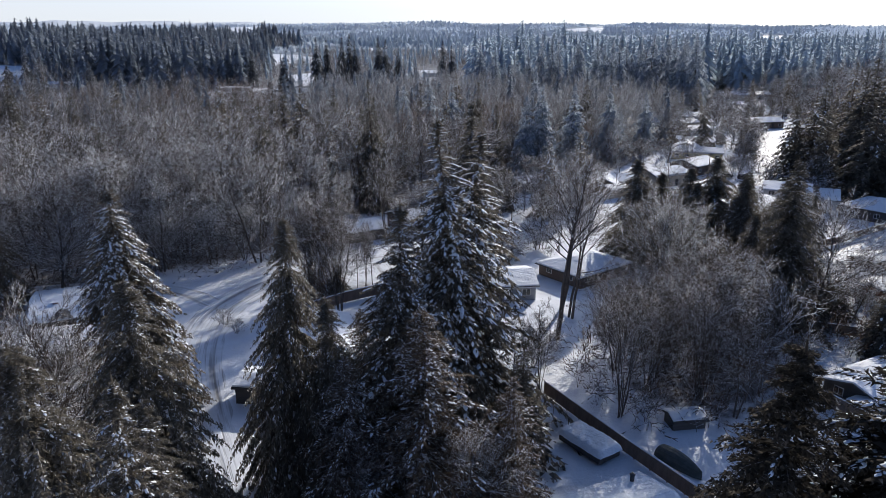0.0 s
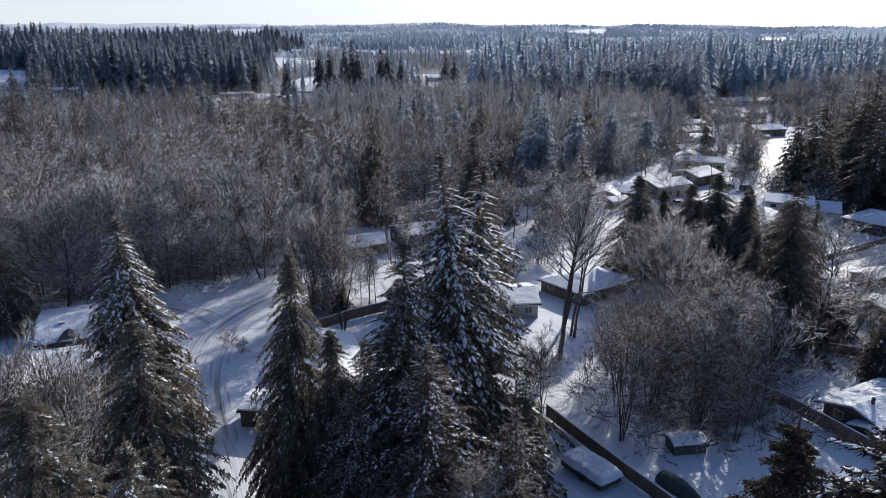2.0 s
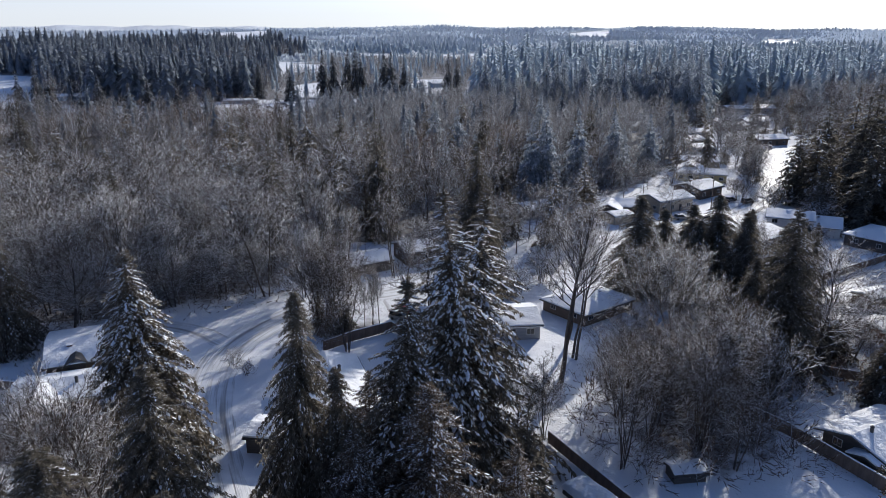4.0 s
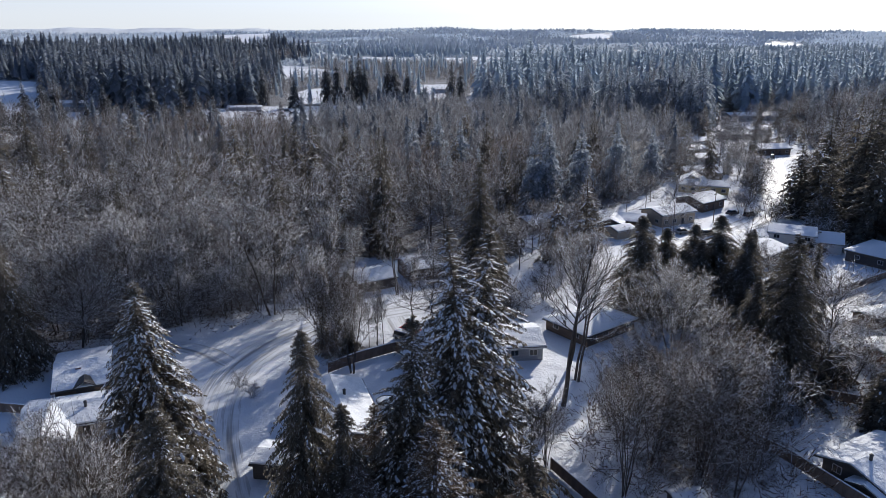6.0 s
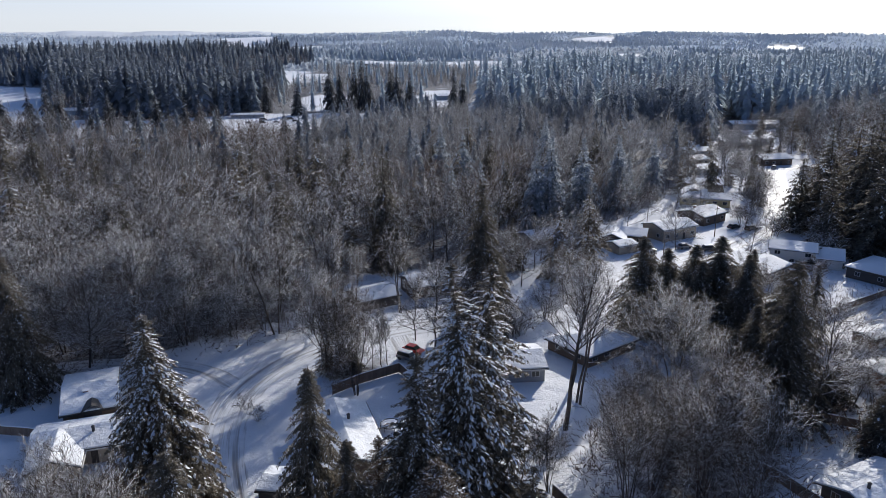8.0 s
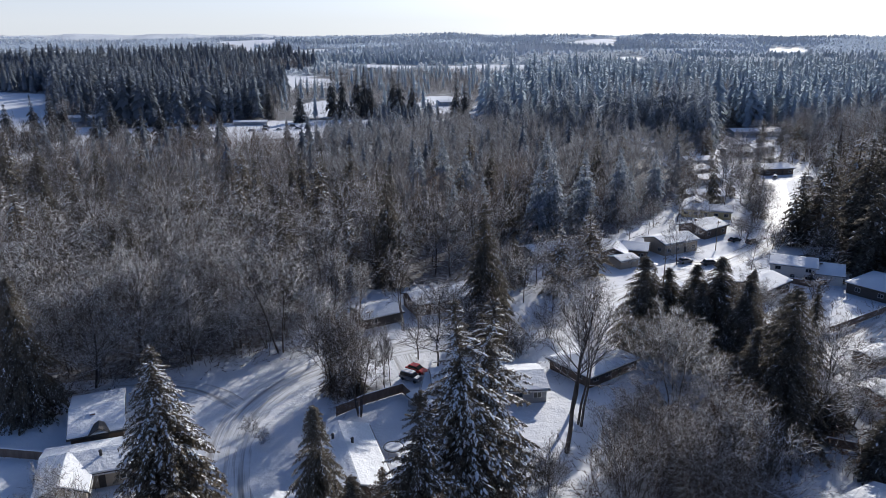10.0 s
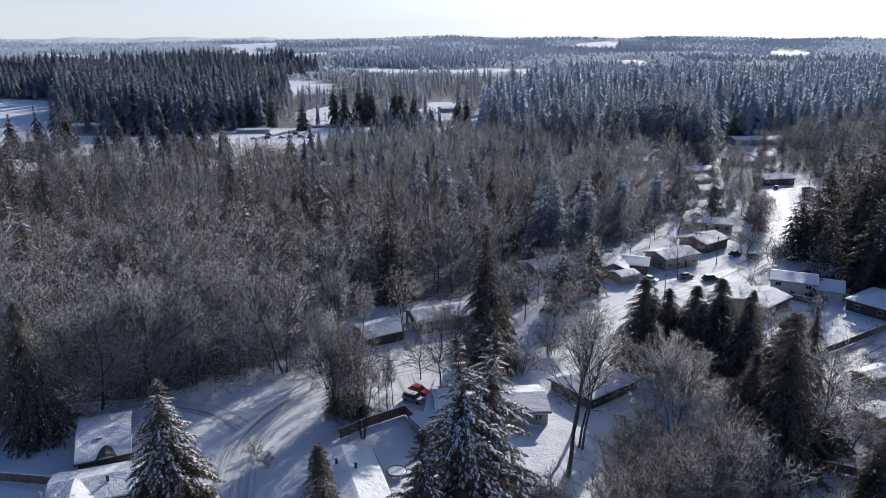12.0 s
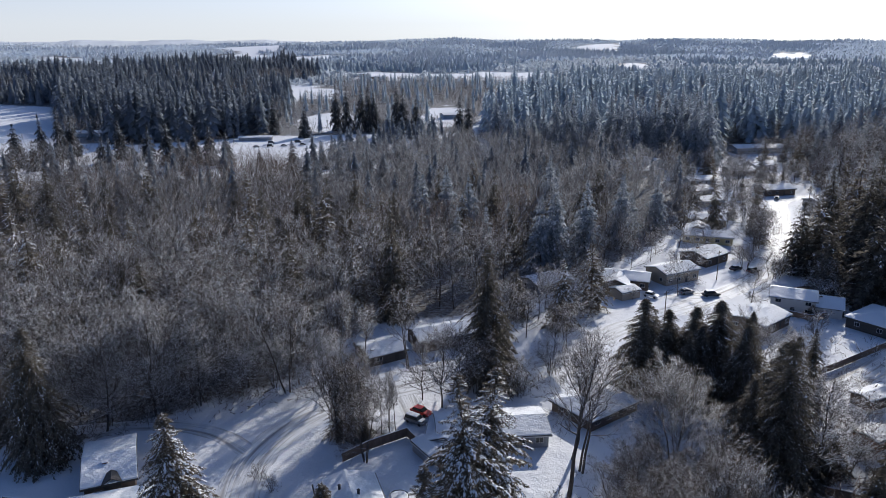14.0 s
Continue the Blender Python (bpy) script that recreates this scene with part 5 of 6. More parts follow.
NEAR_BARES = [
    (17.2, 100.0, 28.0, "alder", 1.0),
    (20.5, 108.3, 25.0, "forked", 0.9),
    (19.8, 112.3, 24.0, "alder", 1.0),
    (21.4, 77.5, 18.0, "brush", 0.8),
    (26.5, 84.0, 16.5, "brush", 1.0),
    (32.2, 82.0, 19.0, "brush", 1.0),
    (37.5, 90.0, 18.0, "brush", 1.0),
    (30.5, 94.0, 11.0, "brown", 1.2),
    (36.7, 108.5, 18.4, "frosted", 0.88),
    (43.0, 98.0, 10.0, "brown", 1.2),
    (58.2, 105.0, 19.0, "oak", 1.0),
    (-3.9, 131.0, 16.5, "oak", 0.9),
    (-1.0, 133.0, 15.0, "oak", 0.8),
    (-22.7, 118.5, 18.0, "brush", 0.85),
    (-24.5, 121.0, 16.0, "brown", 0.8),
    (-8.0, 134.0, 13.0, "oak", 0.9),
    (25.5, 158.0, 14.0, "brown", 1.1),
    (21.0, 151.5, 10.0, "oak", 1.1),
    (12.0, 172.0, 12.0, "oak", 1.0),
    (-29.0, 137.0, 15.0, "fan", 0.9),
    (-26.0, 144.0, 19.0, "oak", 0.8),
    (-22.0, 147.0, 16.0, "alder", 0.9),
    (-12.0, 149.0, 19.0, "forked", 0.8),
    (3.0, 137.0, 14.0, "brown", 0.9),
    (-54.0, 131.5, 19.0, "round", 0.9),
    (-68.0, 121.0, 20.0, "oak", 0.9),
    (12.5, 84.0, 11.0, "brush", 0.9),
    (-19.3, 119.5, 16.0, "brush", 0.75),
    (-21.2, 120.5, 17.0, "brush", 0.7),
    (-14.0, 122.7, 12.0, "alder", 0.6),
    (-12.4, 121.0, 11.0, "alder", 0.6),
    (-13.4, 120.0, 10.0, "alder", 0.6),
    (-15.2, 120.6, 9.0, "alder", 0.6),
    (-61.0, 127.0, 21.5, "oak", 1.0),
    (-37.0, 137.0, 22.0, "round", 0.85),
    (-46.5, 139.5, 21.0, "round", 0.9),
    (-33.5, 51.0, 25.0, "brown", 0.75),
    (-39.0, 56.0, 23.0, "brown", 0.8),
    (-31.0, 57.0, 23.0, "brown", 0.75),
    (-88.0, 128.0, 19.0, "round", 0.9),
    (-76.0, 127.0, 17.0, "round", 0.9),
    (-64.0, 135.0, 20.0, "frosted", 0.85),
    (-51.0, 140.0, 18.0, "oak", 1.0),
    (-98.0, 131.0, 18.0, "oak", 1.0),
    (-100, 117, 10, "fan", 1),
    (-88, 119.5, 11, "fan", 1.1),
    (-68.5, 123, 11, "fan", 1.2),
    (-60, 129, 10, "fan", 1),
    (-53, 133, 13, "fan", 1.1),
    (-46, 136, 12, "fan", 1.2),
    (-40, 139, 13, "fan", 1),
    (-80, 124, 13, "fan", 1.1),
    (-17.0, 111.0, 17.0, "brush", 0.8),
    (61.0, 118.0, 13.0, "brown", 1.2),
    (66.0, 108.0, 9.0, "brown", 1.3),
    (70.5, 118.0, 9.0, "brown", 1.3),
    (-5.5, 56.5, 11.0, "brown", 1.1),
    (3.5, 57.0, 12.0, "brown", 1.1),
    (33.5, 99.0, 9.5, "brush", 1.2),
    (41.5, 101.0, 9.5, "brush", 1.2),
    (27.0, 98.5, 13.0, "brush", 1.0),
    (23.5, 89.5, 13.0, "brown", 1.0),
    (40.0, 83.0, 16.0, "round", 0.9),
    (35.0, 77.0, 13.0, "brown", 1.0),
    (-44.0, 70.0, 11.0, "frosted", 1.1),
    (-52.0, 76.0, 9.5, "round", 1.1),
    (-36.0, 64.0, 10.0, "brown", 1.2),
    (8.5, 84.0, 9.0, "oak", 1.2),
    (12.0, 91.0, 4.0, "brush", 1.3),
    (-35.0, 106.0, 2.2, "oak", 1.3),
    (-31.5, 102.5, 2.0, "oak", 1.4),
    (97.0, 214.0, 7.0, "brush", 1.3),
    (92.0, 225.0, 6.0, "brush", 1.3),
    (104.0, 244.0, 13.0, "round", 1.1),
    (110.0, 254.0, 12.0, "round", 1.0),
    (64.0, 142.0, 13.0, "round", 1.0),
    (90.0, 170.0, 5.0, "brush", 1.4),
    (78.0, 156.0, 6.0, "oak", 1.3),
    (100.0, 150.0, 5.0, "oak", 1.3),
    (102.0, 193.0, 6.0, "brush", 1.4),
    (13.0, 137.0, 6.0, "brush", 1.3),
    (20.0, 147.0, 5.0, "brush", 1.5),
]
for x, y, h, k, wide in NEAR_BARES:
    s = h / (BARES[k][0] if h > 7 else 3.0)
    plant("bare_tree" if h > 7 else "bare_shrub", BARES[k][1] if h > 7 else SHRUBS[rnd.randrange(3)], x, y, s, rnd.uniform(0, 360), BARE_LABEL[k] if h > 7 else "low leafless shrub with frosted twigs", "tree" if h > 7 else "shrub", "bare trees among the houses", wide=wide)


# ---- woods ----
MID_FIRS = [fir_set("wood_fir", 71 + i, 30, 5.8, 170, 8, 0.35, WOOD_FIR, fan=2, droop=0.75, ragged=0.4, shape=0.8, broad=0.34, arms=False, fine=1.3, heaps=3, heap=1.0, weep=0.4) for i in range(4)]
def scatter(poly, step, seed, keep=1.0):
    """Uneven points inside an outline, off the street and clear of houses."""
    g = np.random.default_rng(seed)
    p = np.array(poly)
    x, y = np.meshgrid(np.arange(p[:, 0].min(), p[:, 0].max(), step), np.arange(p[:, 1].min(), p[:, 1].max(), step))
    x, y = x.ravel() + g.uniform(-0.48, 0.48, x.size) * step, y.ravel() + g.uniform(-0.48, 0.48, y.size) * step
    ok = inside(poly, x, y) & (near_line(STREET, x, y) > 6.5) & clearings(x, y) & (g.random(x.size) < keep)
    for h in HOUSES:
        ok &= np.hypot(x - h[0], y - h[1]) > 0.7 * math.hypot(h[3], h[4])
    return x[ok], y[ok], g


# Wedge of the plan that the camera sees, plus a margin; no trees beyond.
def in_camera_wedge(x, y, margin=1.12):
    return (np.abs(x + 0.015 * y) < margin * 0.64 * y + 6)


def simple_bare(seed, height, spread, limbs, forks, twigs, half, tall=0.5):
    """A leafless tree for woods: a short trunk and limbs that arch out to a rounded, uneven crown of twigs."""
    g = np.random.default_rng(seed)
    wood, fine = Pile(), Pile()
    top = np.array([g.normal(0, 0.05) * height, g.normal(0, 0.05) * height, 0.6 * height])
    wood.add(*tubes([[0, 0, 0]], [top], [0.012 * height], None, 3))
    a = np.arange(limbs) * 2.4 + g.normal(0, 0.5, limbs)
    e = np.linspace(-0.05, 1.5, limbs) + g.normal(0, 0.15, limbs)
    o = top[None] * np.linspace(0.3, 0.95, limbs)[:, None]
    reach = g.uniform(0.72, 1.2, limbs)
    tip = np.array([0, 0, (1 - tall) * height]) + np.column_stack([spread * np.cos(e) * np.cos(a), spread * np.cos(e) * np.sin(a), tall * height * np.sin(e)]) * reach[:, None]
    d = tip - o
    L = np.linalg.norm(d, axis=1)
    d = unit(d)
    wood.add(*tubes(o, tip, 0.0045 * height + 0 * L, None, 3))
    i = np.repeat(np.arange(limbs), forks)
    s = np.tile(np.linspace(0.35, 0.95, forks), limbs) + g.normal(0, 0.06, len(i))
    b = o[i] + d[i] * (L[i] * s)[:, None]
    q = unit(d[i] + 0.6 * unit(g.normal(0, 1, (len(i), 3))) + np.array([0, 0, 0.05]))
    l = 0.4 * L[i] * g.uniform(0.6, 1.2, len(i))
    fine.add(*slivers(b, b + q * l[:, None], np.full(len(i), 1.3 * half), unit(g.normal(0, 1, (len(i), 3)))))
    k = np.repeat(np.arange(len(i)), twigs)
    b2 = b[k] + q[k] * (l[k] * g.uniform(0.15, 1, len(k)))[:, None]
    q2 = unit(q[k] + 0.6 * unit(g.normal(0, 1, (len(k), 3))))
    tip2 = b2 + q2 * (0.5 * l[k] * g.uniform(0.6, 1.3, len(k)))[:, None]
    # Split inner twigs from the rim, so the crown's inner shade can be coloured.
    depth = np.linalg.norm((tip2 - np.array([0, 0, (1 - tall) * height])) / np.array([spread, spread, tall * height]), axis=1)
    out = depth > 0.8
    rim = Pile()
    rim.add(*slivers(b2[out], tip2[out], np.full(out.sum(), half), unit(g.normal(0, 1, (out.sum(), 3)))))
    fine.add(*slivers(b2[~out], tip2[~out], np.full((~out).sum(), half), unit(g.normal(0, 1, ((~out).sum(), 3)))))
    return wood.arrays(), fine.arrays(), rim.arrays()


def heap(name, kinds, x, y, size, which, turn, label, mats, category):
    """Many trees joined into one piece of woodland. kinds: for each kind a list of (arrays, material slot)."""
    v, t, m, n = [], [], [], 0
    z = ground_z(x, y)
    for i in range(len(x)):
        c, s = math.cos(turn[i]), math.sin(turn[i])
        for (a, b), slot in kinds[which[i]]:
            q = a * size[i]
            v.append(np.column_stack([q[:, 0] * c - q[:, 1] * s + x[i], q[:, 0] * s + q[:, 1] * c + y[i], q[:, 2] + z[i] - 0.1]))
            t.append(b + n)
            m.append(np.full(len(b), slot))
            n += len(a)
    me = tri_mesh(name, np.concatenate(v), np.concatenate(t), mats, np.concatenate(m))
    return tagged(new(name, me), label, category, kind="stuff")


bx, by, g = scatter(WOOD, 9.0, 21)
view = in_camera_wedge(bx, by)
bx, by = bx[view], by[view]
clear = np.ones(len(bx), bool)
for r in NEAR_FIRS + NEAR_BARES:
    clear &= np.hypot(bx - r[0], by - r[1]) > 4.0
bx, by = bx[clear], by[clear]
front = (by < 205) & (by > 0)
MID = [bare_set("wood_tree", 31 + i, 17 + i % 3, 8.6 + 0.6 * (i % 3), 20, 6, 5, TWIG if i % 2 else GROVE_TWIG, DARK_BARK, low=0.12, stems=1 + i % 2, twig=0.034, ends=3, snow=0.45 if i % 2 else 0.16, rise=(0.3, 1.5)) for i in range(5)]
for i in np.flatnonzero(front)[:180]:
    k = int(g.integers(0, 5))
    plant("bare_tree", MID[k], bx[i], by[i], float(g.uniform(0.75, 1.2)), float(g.uniform(0, 360)), "leafless alder with frosted twigs in the wood" if k % 2 else "leafless brownish alder in the wood", "tree", "bare trees of the wood")
far = ~front
far[np.flatnonzero(front)[180:]] = True
crowns = []
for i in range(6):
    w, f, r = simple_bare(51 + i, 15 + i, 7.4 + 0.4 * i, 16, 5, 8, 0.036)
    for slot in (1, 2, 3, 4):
        # Inner twigs always take the dark slot: shade inside the crown, as colour.
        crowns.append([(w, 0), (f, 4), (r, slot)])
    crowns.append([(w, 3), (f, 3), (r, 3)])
k = int(far.sum())


def patchy(x, y):
    return np.sin(x / 13 + 2) * np.cos(y / 17) + 0.5 * np.sin(x / 29 - y / 23)


# Crowns turn paler with distance, most on the right: haze put into colour.
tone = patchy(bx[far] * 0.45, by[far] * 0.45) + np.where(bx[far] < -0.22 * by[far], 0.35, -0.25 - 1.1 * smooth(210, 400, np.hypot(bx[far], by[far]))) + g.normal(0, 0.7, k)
whitened = (np.hypot(bx[far], by[far]) + g.normal(0, 40, k) > 270) & (bx[far] > -0.2 * by[far])
kinds = 5 * g.integers(0, 6, k) + np.select([whitened, tone > 0.55, tone > -0.35, tone > -2.2], [4, 1, 0, 2], 3)
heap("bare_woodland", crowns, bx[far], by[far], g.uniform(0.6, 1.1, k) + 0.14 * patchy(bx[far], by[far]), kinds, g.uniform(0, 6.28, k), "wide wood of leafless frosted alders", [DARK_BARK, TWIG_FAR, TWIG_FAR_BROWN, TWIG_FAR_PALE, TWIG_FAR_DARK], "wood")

# trees and shrubs of the yards along the street
YARD = [(22, 200), (45, 222), (70, 252), (96, 300), (108, 350), (98, 420), (150, 500), (235, 540), (222, 430), (196, 330), (160, 262), (150, 215), (118, 228), (104, 234), (92, 214), (60, 196), (44, 190)]
yx, yy, g = scatter(YARD, 8.0, 23, 0.7)
for i in range(len(yx)):
    r = g.random()
    if r < 0.3:
        h = float(g.uniform(9, 20))
        plant("fir_tree", FAR_FIRS["young"], yx[i], yy[i], h / 18, float(g.uniform(0, 360)), "fir dusted with snow between the houses", "tree", "yard trees", wide=1.1)
    elif r < 0.75:
        k = int(g.integers(0, 5))
        plant("bare_tree", MID[k], yx[i], yy[i], float(g.uniform(0.45, 0.85)), float(g.uniform(0, 360)), "bare frosted tree between the houses", "tree", "yard trees")
    else:
        plant("bare_shrub", SHRUBS[int(g.integers(0, 3))], yx[i], yy[i], float(g.uniform(0.6, 1.4)), float(g.uniform(0, 360)), "low leafless shrub with frosted twigs", "shrub", "yard shrubs", wide=1.3)

# firs scattered through the bare wood
fx, fy, g = scatter(WOOD, 17, 24, 0.6)
o = in_camera_wedge(fx, fy) & (fy > 150)
fx, fy = fx[o], fy[o]
o = fy < 290
for x, y in zip(fx[o], fy[o]):
    k = ("dark", "young", "dark", "tall")[int(g.integers(0, 4))]
    if x > -20 and y > 215:
        plant("fir_tree", MID_FIRS[int(g.integers(0, 4))], x, y, float(g.uniform(0.6, 1.0)), float(g.uniform(0, 360)), "tall fir dusted with snow in the bare wood", "tree", "firs in the bare wood", wide=1.15)
        continue
    plant("fir_tree", FAR_FIRS[k], x, y, float(g.uniform(18, 29)) / HEIGHTS[k], float(g.uniform(0, 360)), FIR_LABEL[k], "tree", "firs in the bare wood", wide=1.15)
WOOD_FIRS = (fx[~o], fy[~o])

# shrubs and small trees round the nearer houses
NEARBY = [(38, 128), (62, 118), (92, 108), (100, 130), (74, 140), (100, 165), (124, 182), (112, 208), (88, 200), (62, 172), (44, 158)]
SOUTH = [(40, 74), (52, 84), (78, 84), (92, 100), (70, 116), (50, 118), (44, 100)]
GARDEN = [(6, 136), (14, 131), (24, 143), (22, 152), (10, 149)]
BACK_YARD = [(22, 104), (38, 110), (44, 122), (36, 126), (24, 116)]
for poly, step, seed in ((NEARBY, 7.1, 25), (SOUTH, 6.0, 26), (GARDEN, 3.6, 31), (BACK_YARD, 3.8, 32)):
    sx, sy, g = scatter(poly, step, seed, 0.6)
    for x, y in zip(sx, sy):
        r = g.random()
        if r < (0.4 if step > 7 else 0.0):
            plant("bare_tree", MID[int(g.integers(0, 5))], x, y, float(g.uniform(0.35, 0.7)), float(g.uniform(0, 360)), "small bare frosted tree in a yard", "tree", "yard trees")
        else:
            plant("bare_shrub", SHRUBS[int(g.integers(0, 3))], x, y, float(g.uniform(0.5, 1.1)), float(g.uniform(0, 360)), "low leafless shrub with frosted twigs", "shrub", "yard shrubs", wide=1.5)

# bare trees between the wood and the street
sx, sy, g = scatter([(4, 160), (24, 166), (44, 180), (54, 194), (36, 204), (14, 190)], 7.0, 30, 0.7)
for x, y in zip(sx, sy):
    plant("bare_tree", MID[int(g.integers(0, 5))], x, y, float(g.uniform(0.45, 0.8)), float(g.uniform(0, 360)), "small bare frosted tree in a yard", "tree", "yard trees")

# undergrowth of the wood
ux, uy, g = scatter(WOOD, 5.0, 22, 0.85)
u = in_camera_wedge(ux, uy) & (uy < 300)
ux, uy = ux[u], uy[u]
shrub = []
for i in range(4):
    w, f, r = simple_bare(61 + i, 4.2, 2.8, 8, 3, 3, 0.045, 0.75)
    shrub.append([(w, 0), (f, 1 + i % 2), (r, 1 + i % 2)])
gx, gy, gg = scatter([(17, 80), (24, 72), (46, 74), (52, 92), (50, 112), (30, 112), (18, 92)], 2.0, 27, 0.7)
ex, ey, gg = scatter([(-90, 112), (-72, 113), (-52, 127), (-30, 135), (-22, 146), (-22, 152), (-35, 142), (-75, 120)], 2.2, 28, 0.8)
sx, sy, gg = scatter([(48, 92), (78, 92), (82, 118), (62, 130), (50, 114)], 2.3, 29, 0.75)
nx, ny, gg = scatter([(75, 122), (100, 130), (125, 160), (120, 190), (95, 168), (70, 146)], 4.0, 34, 0.5)
ux, uy = np.concatenate([ux, gx, ex, sx, nx]), np.concatenate([uy, gy, ey, sy, ny])
k = len(ux)
heap("undergrowth", shrub, ux, uy, g.uniform(0.6, 1.3, k), g.integers(0, 4, k), g.uniform(0, 6.28, k), "frosted undergrowth below the bare trees", [DARK_BARK, GROVE_TWIG, TWIG_BROWN], "shrubs")


def simple_fir(seed, height, radius, tiers, per, snow=0.1, droop=0.75, core=0.4):
    """A fir for woods: whorls of drooping boughs that shingle a spire, with snow on some of them."""
    g = np.random.default_rng(seed)
    green, white = Pile(), Pile()
    green.add(*tubes([[0, 0, 0]], [[0, 0, height]], [0.014 * height], None, 3))
    green.add(*tubes([[0, 0, 0.1 * height]], [[0, 0, 0.95 * height]], [core * radius], None, 6))
    n = tiers * per
    h = 0.08 + 0.9 * (np.repeat(np.arange(tiers), per) + g.uniform(-0.5, 0.5, n)).clip(0) / tiers
    a = np.arange(n) * 2.4 + g.normal(0, 0.3, n)
    lean = 1 + 0.25 * np.cos(a - g.uniform(0, 6.28)) * g.uniform(0.2, 1)
    L = radius * ((1 - h) ** 0.75 * 1.02 + 0.05) * lean * g.uniform(0.6, 1.2, n) * np.interp(h, [0, 0.2], [0.75, 1])
    b = np.column_stack([0 * h, 0 * h, h * height + 0.3 * L])
    d = np.column_stack([np.cos(a), np.sin(a), -droop * np.interp(h, [0, 0.8, 1], [1, 0.8, 0.2]) + g.normal(0, 0.15, n)])
    face = unit(np.array([[0, 0, 1.0]]) + g.normal(0, 0.25, (n, 3)))
    green.add(*blades(b, b + d * L[:, None], 0.3 * L + 0.12, face))
    on = g.random(n) < snow
    if on.any():
        c, tip = b + d * (L * 0.45)[:, None] + np.array([0, 0, 0.14]), b + d * L[:, None] + np.array([0, 0, 0.14])
        white.add(*blades(c[on], tip[on], (0.13 * L + 0.05)[on], face[on]))
        return [(green.arrays(), 0), (white.arrays(), 1)]
    return [(green.arrays(), 0)]


# fir woods
cx, cy, cs, gaps = [], [], [], []
for poly, step, seed, grow in ((FIR_LEFT, 10.6, 41, 1.12), (RIDGE_WOOD, 12.0, 49, 1.3), (FIR_RIGHT, 12.2, 42, 1.14)):
    x, y, g = scatter(poly, step, seed)
    o = in_camera_wedge(x, y)
    leafless = (np.sin(x / 47 + y / 61) + np.sin(y / 38 - x / 53 + 1) + g.normal(0, 0.3, len(x)) > np.where((x > -50) & (y > 650), 0.65, 1.0)) & (np.hypot(x, y) > 330)
    gaps.append(np.column_stack([x[o & leafless], y[o & leafless]]))
    o &= ~leafless
    cx.append(x[o])
    cy.append(y[o])
    cs.append((grow * g.uniform(0.62, 1.2, len(x)) + 0.16 * patchy(x / 2.5, y / 2.5))[o])
cx, cy, cs = np.concatenate(cx), np.concatenate(cy), np.concatenate(cs)
g = np.random.default_rng(43)
order = np.argsort(np.hypot(cx, cy))
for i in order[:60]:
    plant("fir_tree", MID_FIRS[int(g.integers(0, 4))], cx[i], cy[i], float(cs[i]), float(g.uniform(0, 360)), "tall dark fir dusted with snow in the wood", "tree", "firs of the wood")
mx, my, g = scatter(RIGHT_MIX, 11.5, 48, 0.8)
for x, y in zip(mx, my):
    if g.random() < 0.45:
        plant("fir_tree", MID_FIRS[int(g.integers(0, 4))], x, y, float(g.uniform(0.5, 1.05)), float(g.uniform(0, 360)), "fir dusted with snow among bare trees", "tree", "firs of the wood", wide=1.15)
    else:
        plant("bare_tree", MID[int(g.integers(0, 5))], x, y, float(g.uniform(0.7, 1.3)), float(g.uniform(0, 360)), "tall leafless frosted tree beside the firs", "tree", "bare trees of the wood")
rest = order[60:]
spires = [simple_fir(81 + i, 27 + 3 * (i % 3), 5.8 + 0.6 * (i % 3), 18, 7, 0.05) for i in range(6)]
slim = [simple_fir(161 + i, 23 + 3 * (i % 3), 6.8 + 0.6 * (i % 3), 10, 5, 0.0, core=0.6) for i in range(6)]
# The right-hand wood gets paler needles: haze towards the sun, put into colour.
dark_part = cx[rest] < -100
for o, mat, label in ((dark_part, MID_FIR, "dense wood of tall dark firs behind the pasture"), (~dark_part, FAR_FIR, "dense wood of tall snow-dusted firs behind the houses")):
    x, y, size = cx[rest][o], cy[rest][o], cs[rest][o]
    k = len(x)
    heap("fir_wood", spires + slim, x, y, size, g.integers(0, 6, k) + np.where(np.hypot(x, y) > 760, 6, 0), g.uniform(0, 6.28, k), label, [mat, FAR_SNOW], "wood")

wx, wy = WOOD_FIRS
k = len(wx)
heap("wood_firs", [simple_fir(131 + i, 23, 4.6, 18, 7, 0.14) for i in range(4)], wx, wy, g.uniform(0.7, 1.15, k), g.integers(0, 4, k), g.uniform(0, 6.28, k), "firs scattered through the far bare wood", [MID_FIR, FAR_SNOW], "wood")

# young firs along the wood's far edge, and clumps in the fields
yx, yy, g = scatter([(-90, 415), (-55, 412), (0, 470), (-8, 560), (-55, 580), (-70, 520)], 10, 44, 0.8)
EXTRA = [(-260, 415, 26), (-245, 406, 18), (-255, 435, 30), (-250, 446, 33), (-249, 457, 27), (-209, 414, 20), (-212, 445, 25), (-190, 414, 17), (-195, 445, 22), (-176, 430, 26), (-163, 413, 20), (-160, 429, 24), (-150, 429, 24),
         (-140, 429, 20), (-116, 413, 12), (-92, 391, 20), (-78, 412, 11), (-99, 587, 37), (-90, 580, 35), (-80, 587, 37), (-73, 586, 39), (-68, 579, 34), (-50, 578, 37), (-45, 571, 36), (-35, 578, 29), (-118, 550, 23), (-146, 567, 30), (0, 496, 36), (6, 496, 33)]
k = len(yx)
heap("young_firs", [simple_fir(111 + i, 15, 4.0, 14, 6, 0.16) for i in range(4)], yx, yy, g.uniform(0.7, 1.25, k), g.integers(0, 4, k), g.uniform(0, 6.28, k), "young snow-dusted firs along the fields", [MID_FIR, FAR_SNOW], "wood")
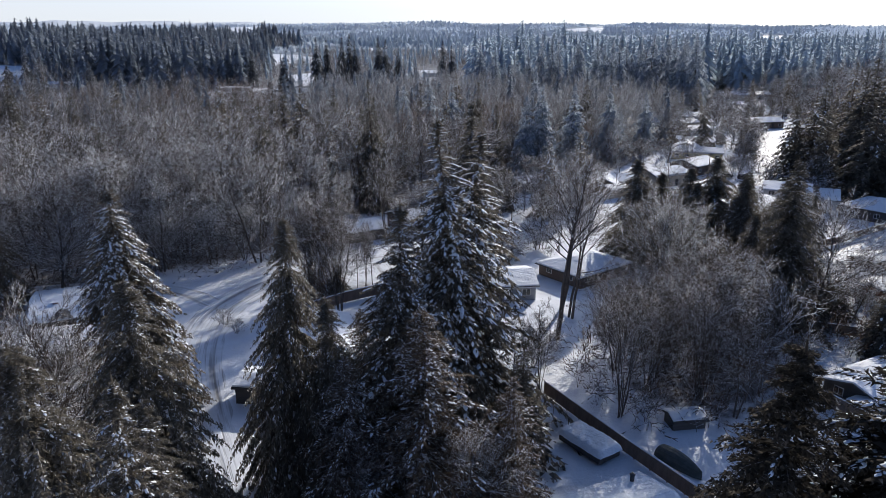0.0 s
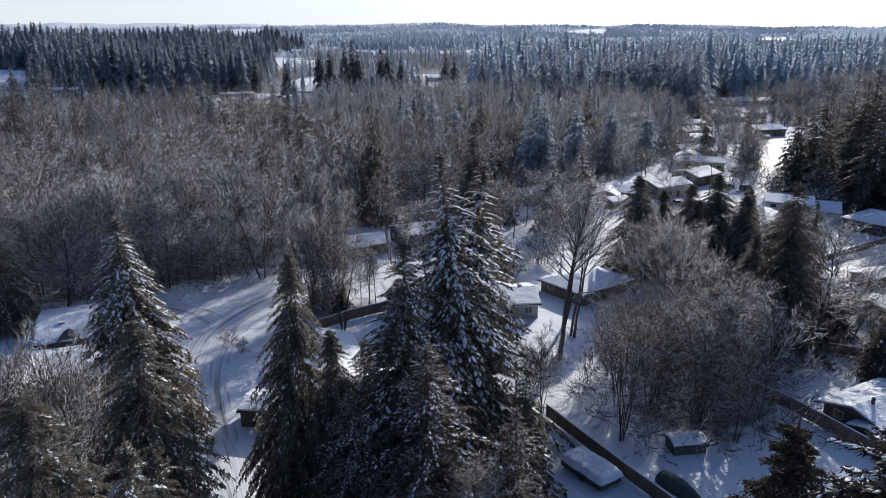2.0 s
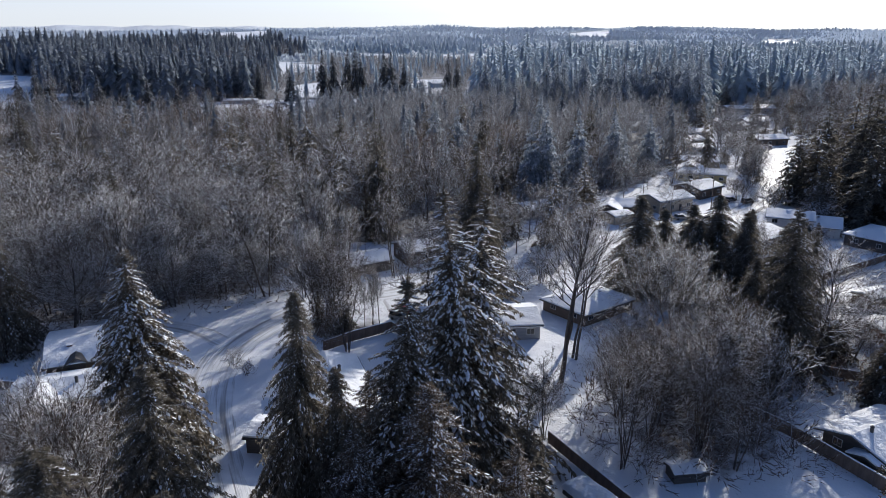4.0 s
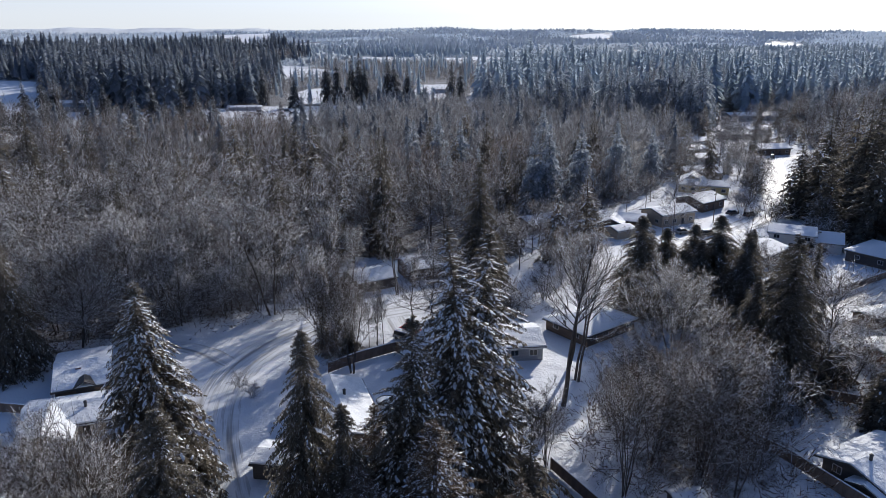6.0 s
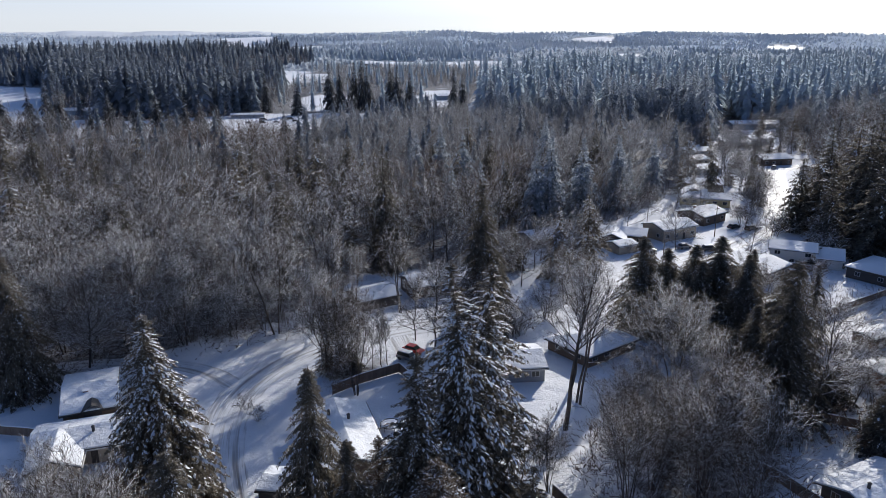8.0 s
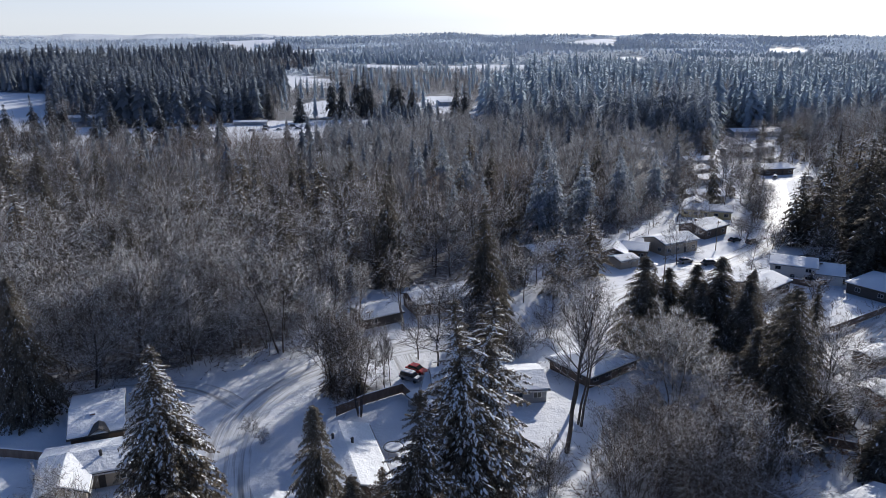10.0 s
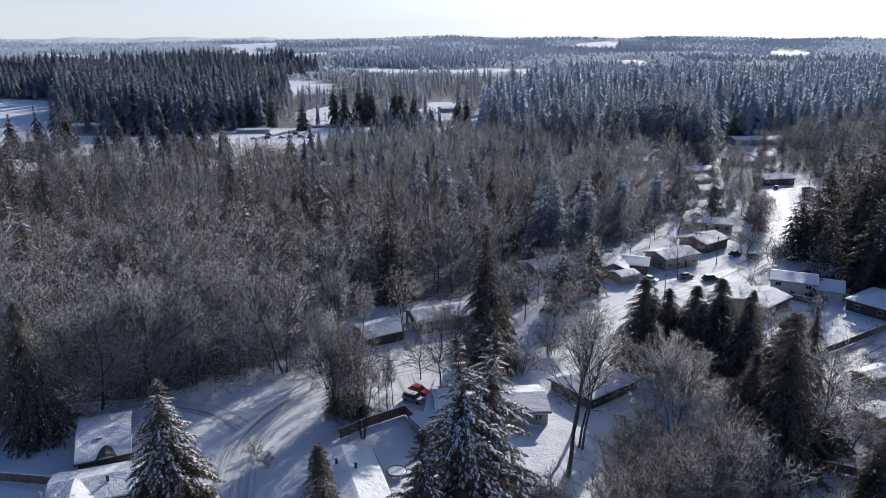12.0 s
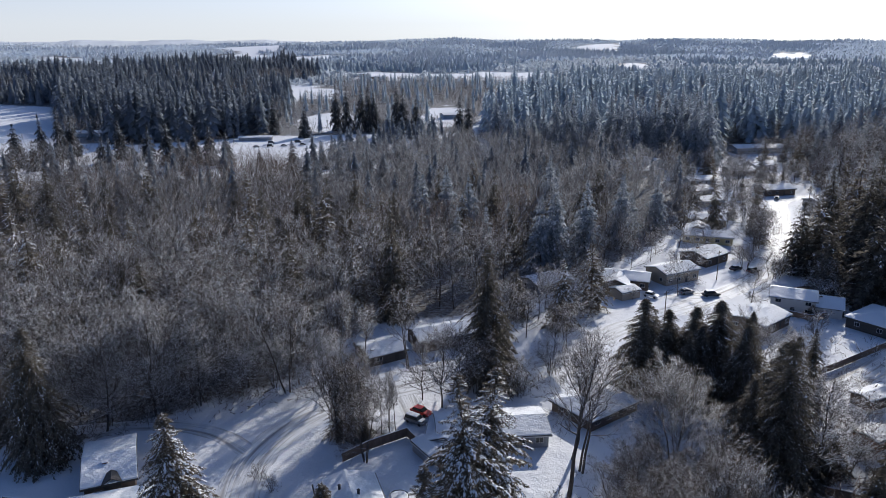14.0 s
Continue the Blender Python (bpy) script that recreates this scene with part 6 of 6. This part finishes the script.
for x, y, h in EXTRA:
    plant("fir_tree", EDGE_FIRS[int(g.integers(0, 3))], x, y, h / 28, float(g.uniform(0, 360)), "fir dusted with snow at the edge of the fields", "tree", "firs at the field's edge", wide=1.3 if h < 28 else 0.85)

gaps = np.concatenate(gaps)
k = len(gaps)
sparse = []
for i in range(6):
    w, f, r = simple_bare(171 + i, 17 + i, 7.0 + 0.4 * i, 10, 4, 3, 0.11)
    sparse.append([(w, 0), (f, 1 + i % 2), (r, 1 + i % 2)])
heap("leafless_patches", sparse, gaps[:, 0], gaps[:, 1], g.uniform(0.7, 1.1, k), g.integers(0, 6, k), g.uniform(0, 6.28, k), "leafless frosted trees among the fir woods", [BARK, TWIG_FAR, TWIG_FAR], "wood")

# brush and clumps of the middle fields, round open clearings of snow
x, y, g = scatter(FIELD, 8.0, 45, 0.9)
o = clearings(x, y)
x, y = x[o], y[o]
k = len(x)
low_brush = []
for i in range(4):
    w, f, r = simple_bare(65 + i, 16, 7.0, 7, 3, 3, 0.2, 0.7)
    low_brush.append([(w, 0), (f, 1 + i % 2), (r, 1 + i % 2)])
heap("field_brush", low_brush, x, y, g.uniform(0.35, 0.75, k), g.integers(0, 4, k), g.uniform(0, 6.28, k), "leafless brush round snowy clearings", [BARK, TWIG_FAR, TWIG_FAR], "shrubs")
x, y, g = scatter(FIELD, 26, 47, 0.55)
o = clearings(x, y)
x, y = x[o], y[o]
k = len(x)
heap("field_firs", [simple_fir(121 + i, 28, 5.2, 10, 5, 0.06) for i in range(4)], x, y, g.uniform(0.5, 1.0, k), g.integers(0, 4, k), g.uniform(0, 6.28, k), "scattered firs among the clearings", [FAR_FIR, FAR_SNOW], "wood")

# distant woods up to the horizon
spots = []
g = np.random.default_rng(46)
r = 1100.0
while r < 4800:
    step = (10 + r / 190) * (1.0 if r < 2100 else 0.72)
    a = np.arange(-0.64, 0.62, step * 0.8 / r)
    a = a + g.uniform(-0.5, 0.5, len(a)) * step * 0.8 / r
    q = r + g.uniform(-0.5, 0.5, len(a)) * step * 1.6
    spots.append(np.column_stack([q * np.sin(a), q * np.cos(a)]))
    r += step * 1.6
p = np.concatenate(spots)
ok = clearings(p[:, 0], p[:, 1])
for poly in (FIR_LEFT, RIDGE_WOOD, FIR_RIGHT, RIGHT_MIX, FIELD):
    ok &= ~inside(poly, p[:, 0], p[:, 1])
p = p[ok]


def fuzz(seed, height, spread, n):
    """A far leafless crown: a loose dome of twig sprays."""
    g = np.random.default_rng(seed)
    a, e = g.uniform(0, 6.28, n), g.uniform(0.0, 1.5, n)
    out = np.column_stack([np.cos(e) * np.cos(a), np.cos(e) * np.sin(a), np.sin(e)])
    size = np.array([spread, spread, 0.62 * height])
    b = out * size * 0.3 + np.array([0, 0, 0.3 * height])
    tip = out * size * g.uniform(0.75, 1.15, (n, 1)) + np.array([0, 0, 0.36 * height])
    p = Pile()
    p.add(*blades(b, tip, np.full(n, 0.24 * spread), unit(g.normal(0, 1, (n, 3)))))
    return p.arrays()


def far_kinds(seed, tiers, per, sprays):
    """Six firs in the band's haze colour, four leafless crowns, and the six firs again in the darker colour."""
    firs = [simple_fir(seed + i, 15 + 1.8 * i, 7.5 + 0.5 * i, tiers, per, 0.0, 0.6, 0.72) for i in range(6)]
    return firs + [[(fuzz(seed + 20 + i, 15 + i, 8.0 + i, sprays), 1)] for i in range(4)] + [[(f[0][0], 2)] for f in firs]


DARK_CLUMPS = [(-300, 1700, 330, 130), (-1500, 2050, 420, 110), (820, 1750, 260, 100), (-200, 2300, 300, 90), (560, 2900, 400, 130), (-700, 3500, 300, 120)]
# Each band's materials hold its haze as colour; the farther band is paler.
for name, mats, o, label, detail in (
        ("distant_fir_wood", [DISTANT_FIR, TWIG_DISTANT, FAR_FIR], p[:, 1] < 2100, "distant woods between snowy clearings, coloured pale as haze", (6, 4, 22)),
        ("horizon_fir_wood", [HORIZON_FIR, HORIZON_FIR, DISTANT_FIR], p[:, 1] >= 2100, "woods along the horizon, coloured paler still as haze", (4, 3, 9))):
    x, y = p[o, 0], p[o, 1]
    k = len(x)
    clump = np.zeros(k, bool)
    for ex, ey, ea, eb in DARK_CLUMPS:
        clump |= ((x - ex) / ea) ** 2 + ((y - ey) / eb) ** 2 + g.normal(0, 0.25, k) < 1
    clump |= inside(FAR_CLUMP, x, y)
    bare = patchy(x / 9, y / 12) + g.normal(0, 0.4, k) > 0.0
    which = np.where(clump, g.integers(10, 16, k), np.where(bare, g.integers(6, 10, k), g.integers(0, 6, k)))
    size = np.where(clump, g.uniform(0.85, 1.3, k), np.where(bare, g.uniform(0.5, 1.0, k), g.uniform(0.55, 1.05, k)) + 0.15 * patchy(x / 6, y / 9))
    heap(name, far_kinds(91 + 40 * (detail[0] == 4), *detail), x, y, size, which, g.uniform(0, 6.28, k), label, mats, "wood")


# low backdrop ridge, pulled in and sized to fit the camera's skyline
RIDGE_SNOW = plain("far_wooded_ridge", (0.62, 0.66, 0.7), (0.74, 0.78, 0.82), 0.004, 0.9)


def ridge():
    bm = bmesh.new()
    rows = []
    for i in range(61):
        a = radians(-40 + 0.52 * i)
        top = 48 + 30 * math.sin(math.pi * i / 60) ** 0.4 + 4 * math.sin(i * 0.55) + 2 * math.sin(i * 1.3 + 1)
        rows.append([bm.verts.new((r * math.sin(a), r * math.cos(a), z)) for r, z in ((4250, 30), (4960, top), (4990, 20))])
    for p, q in zip(rows, rows[1:]):
        for k in range(2):
            bm.faces.new((p[k], q[k], q[k + 1], p[k + 1]))
    bmesh.ops.recalc_face_normals(bm, faces=bm.faces)
    me = bpy.data.meshes.new("backdrop_ridge")
    bm.to_mesh(me)
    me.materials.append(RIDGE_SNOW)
    return tagged(new("backdrop_ridge", me), "low pale ridge beyond the woods", "hill", kind="structure")


ridge()
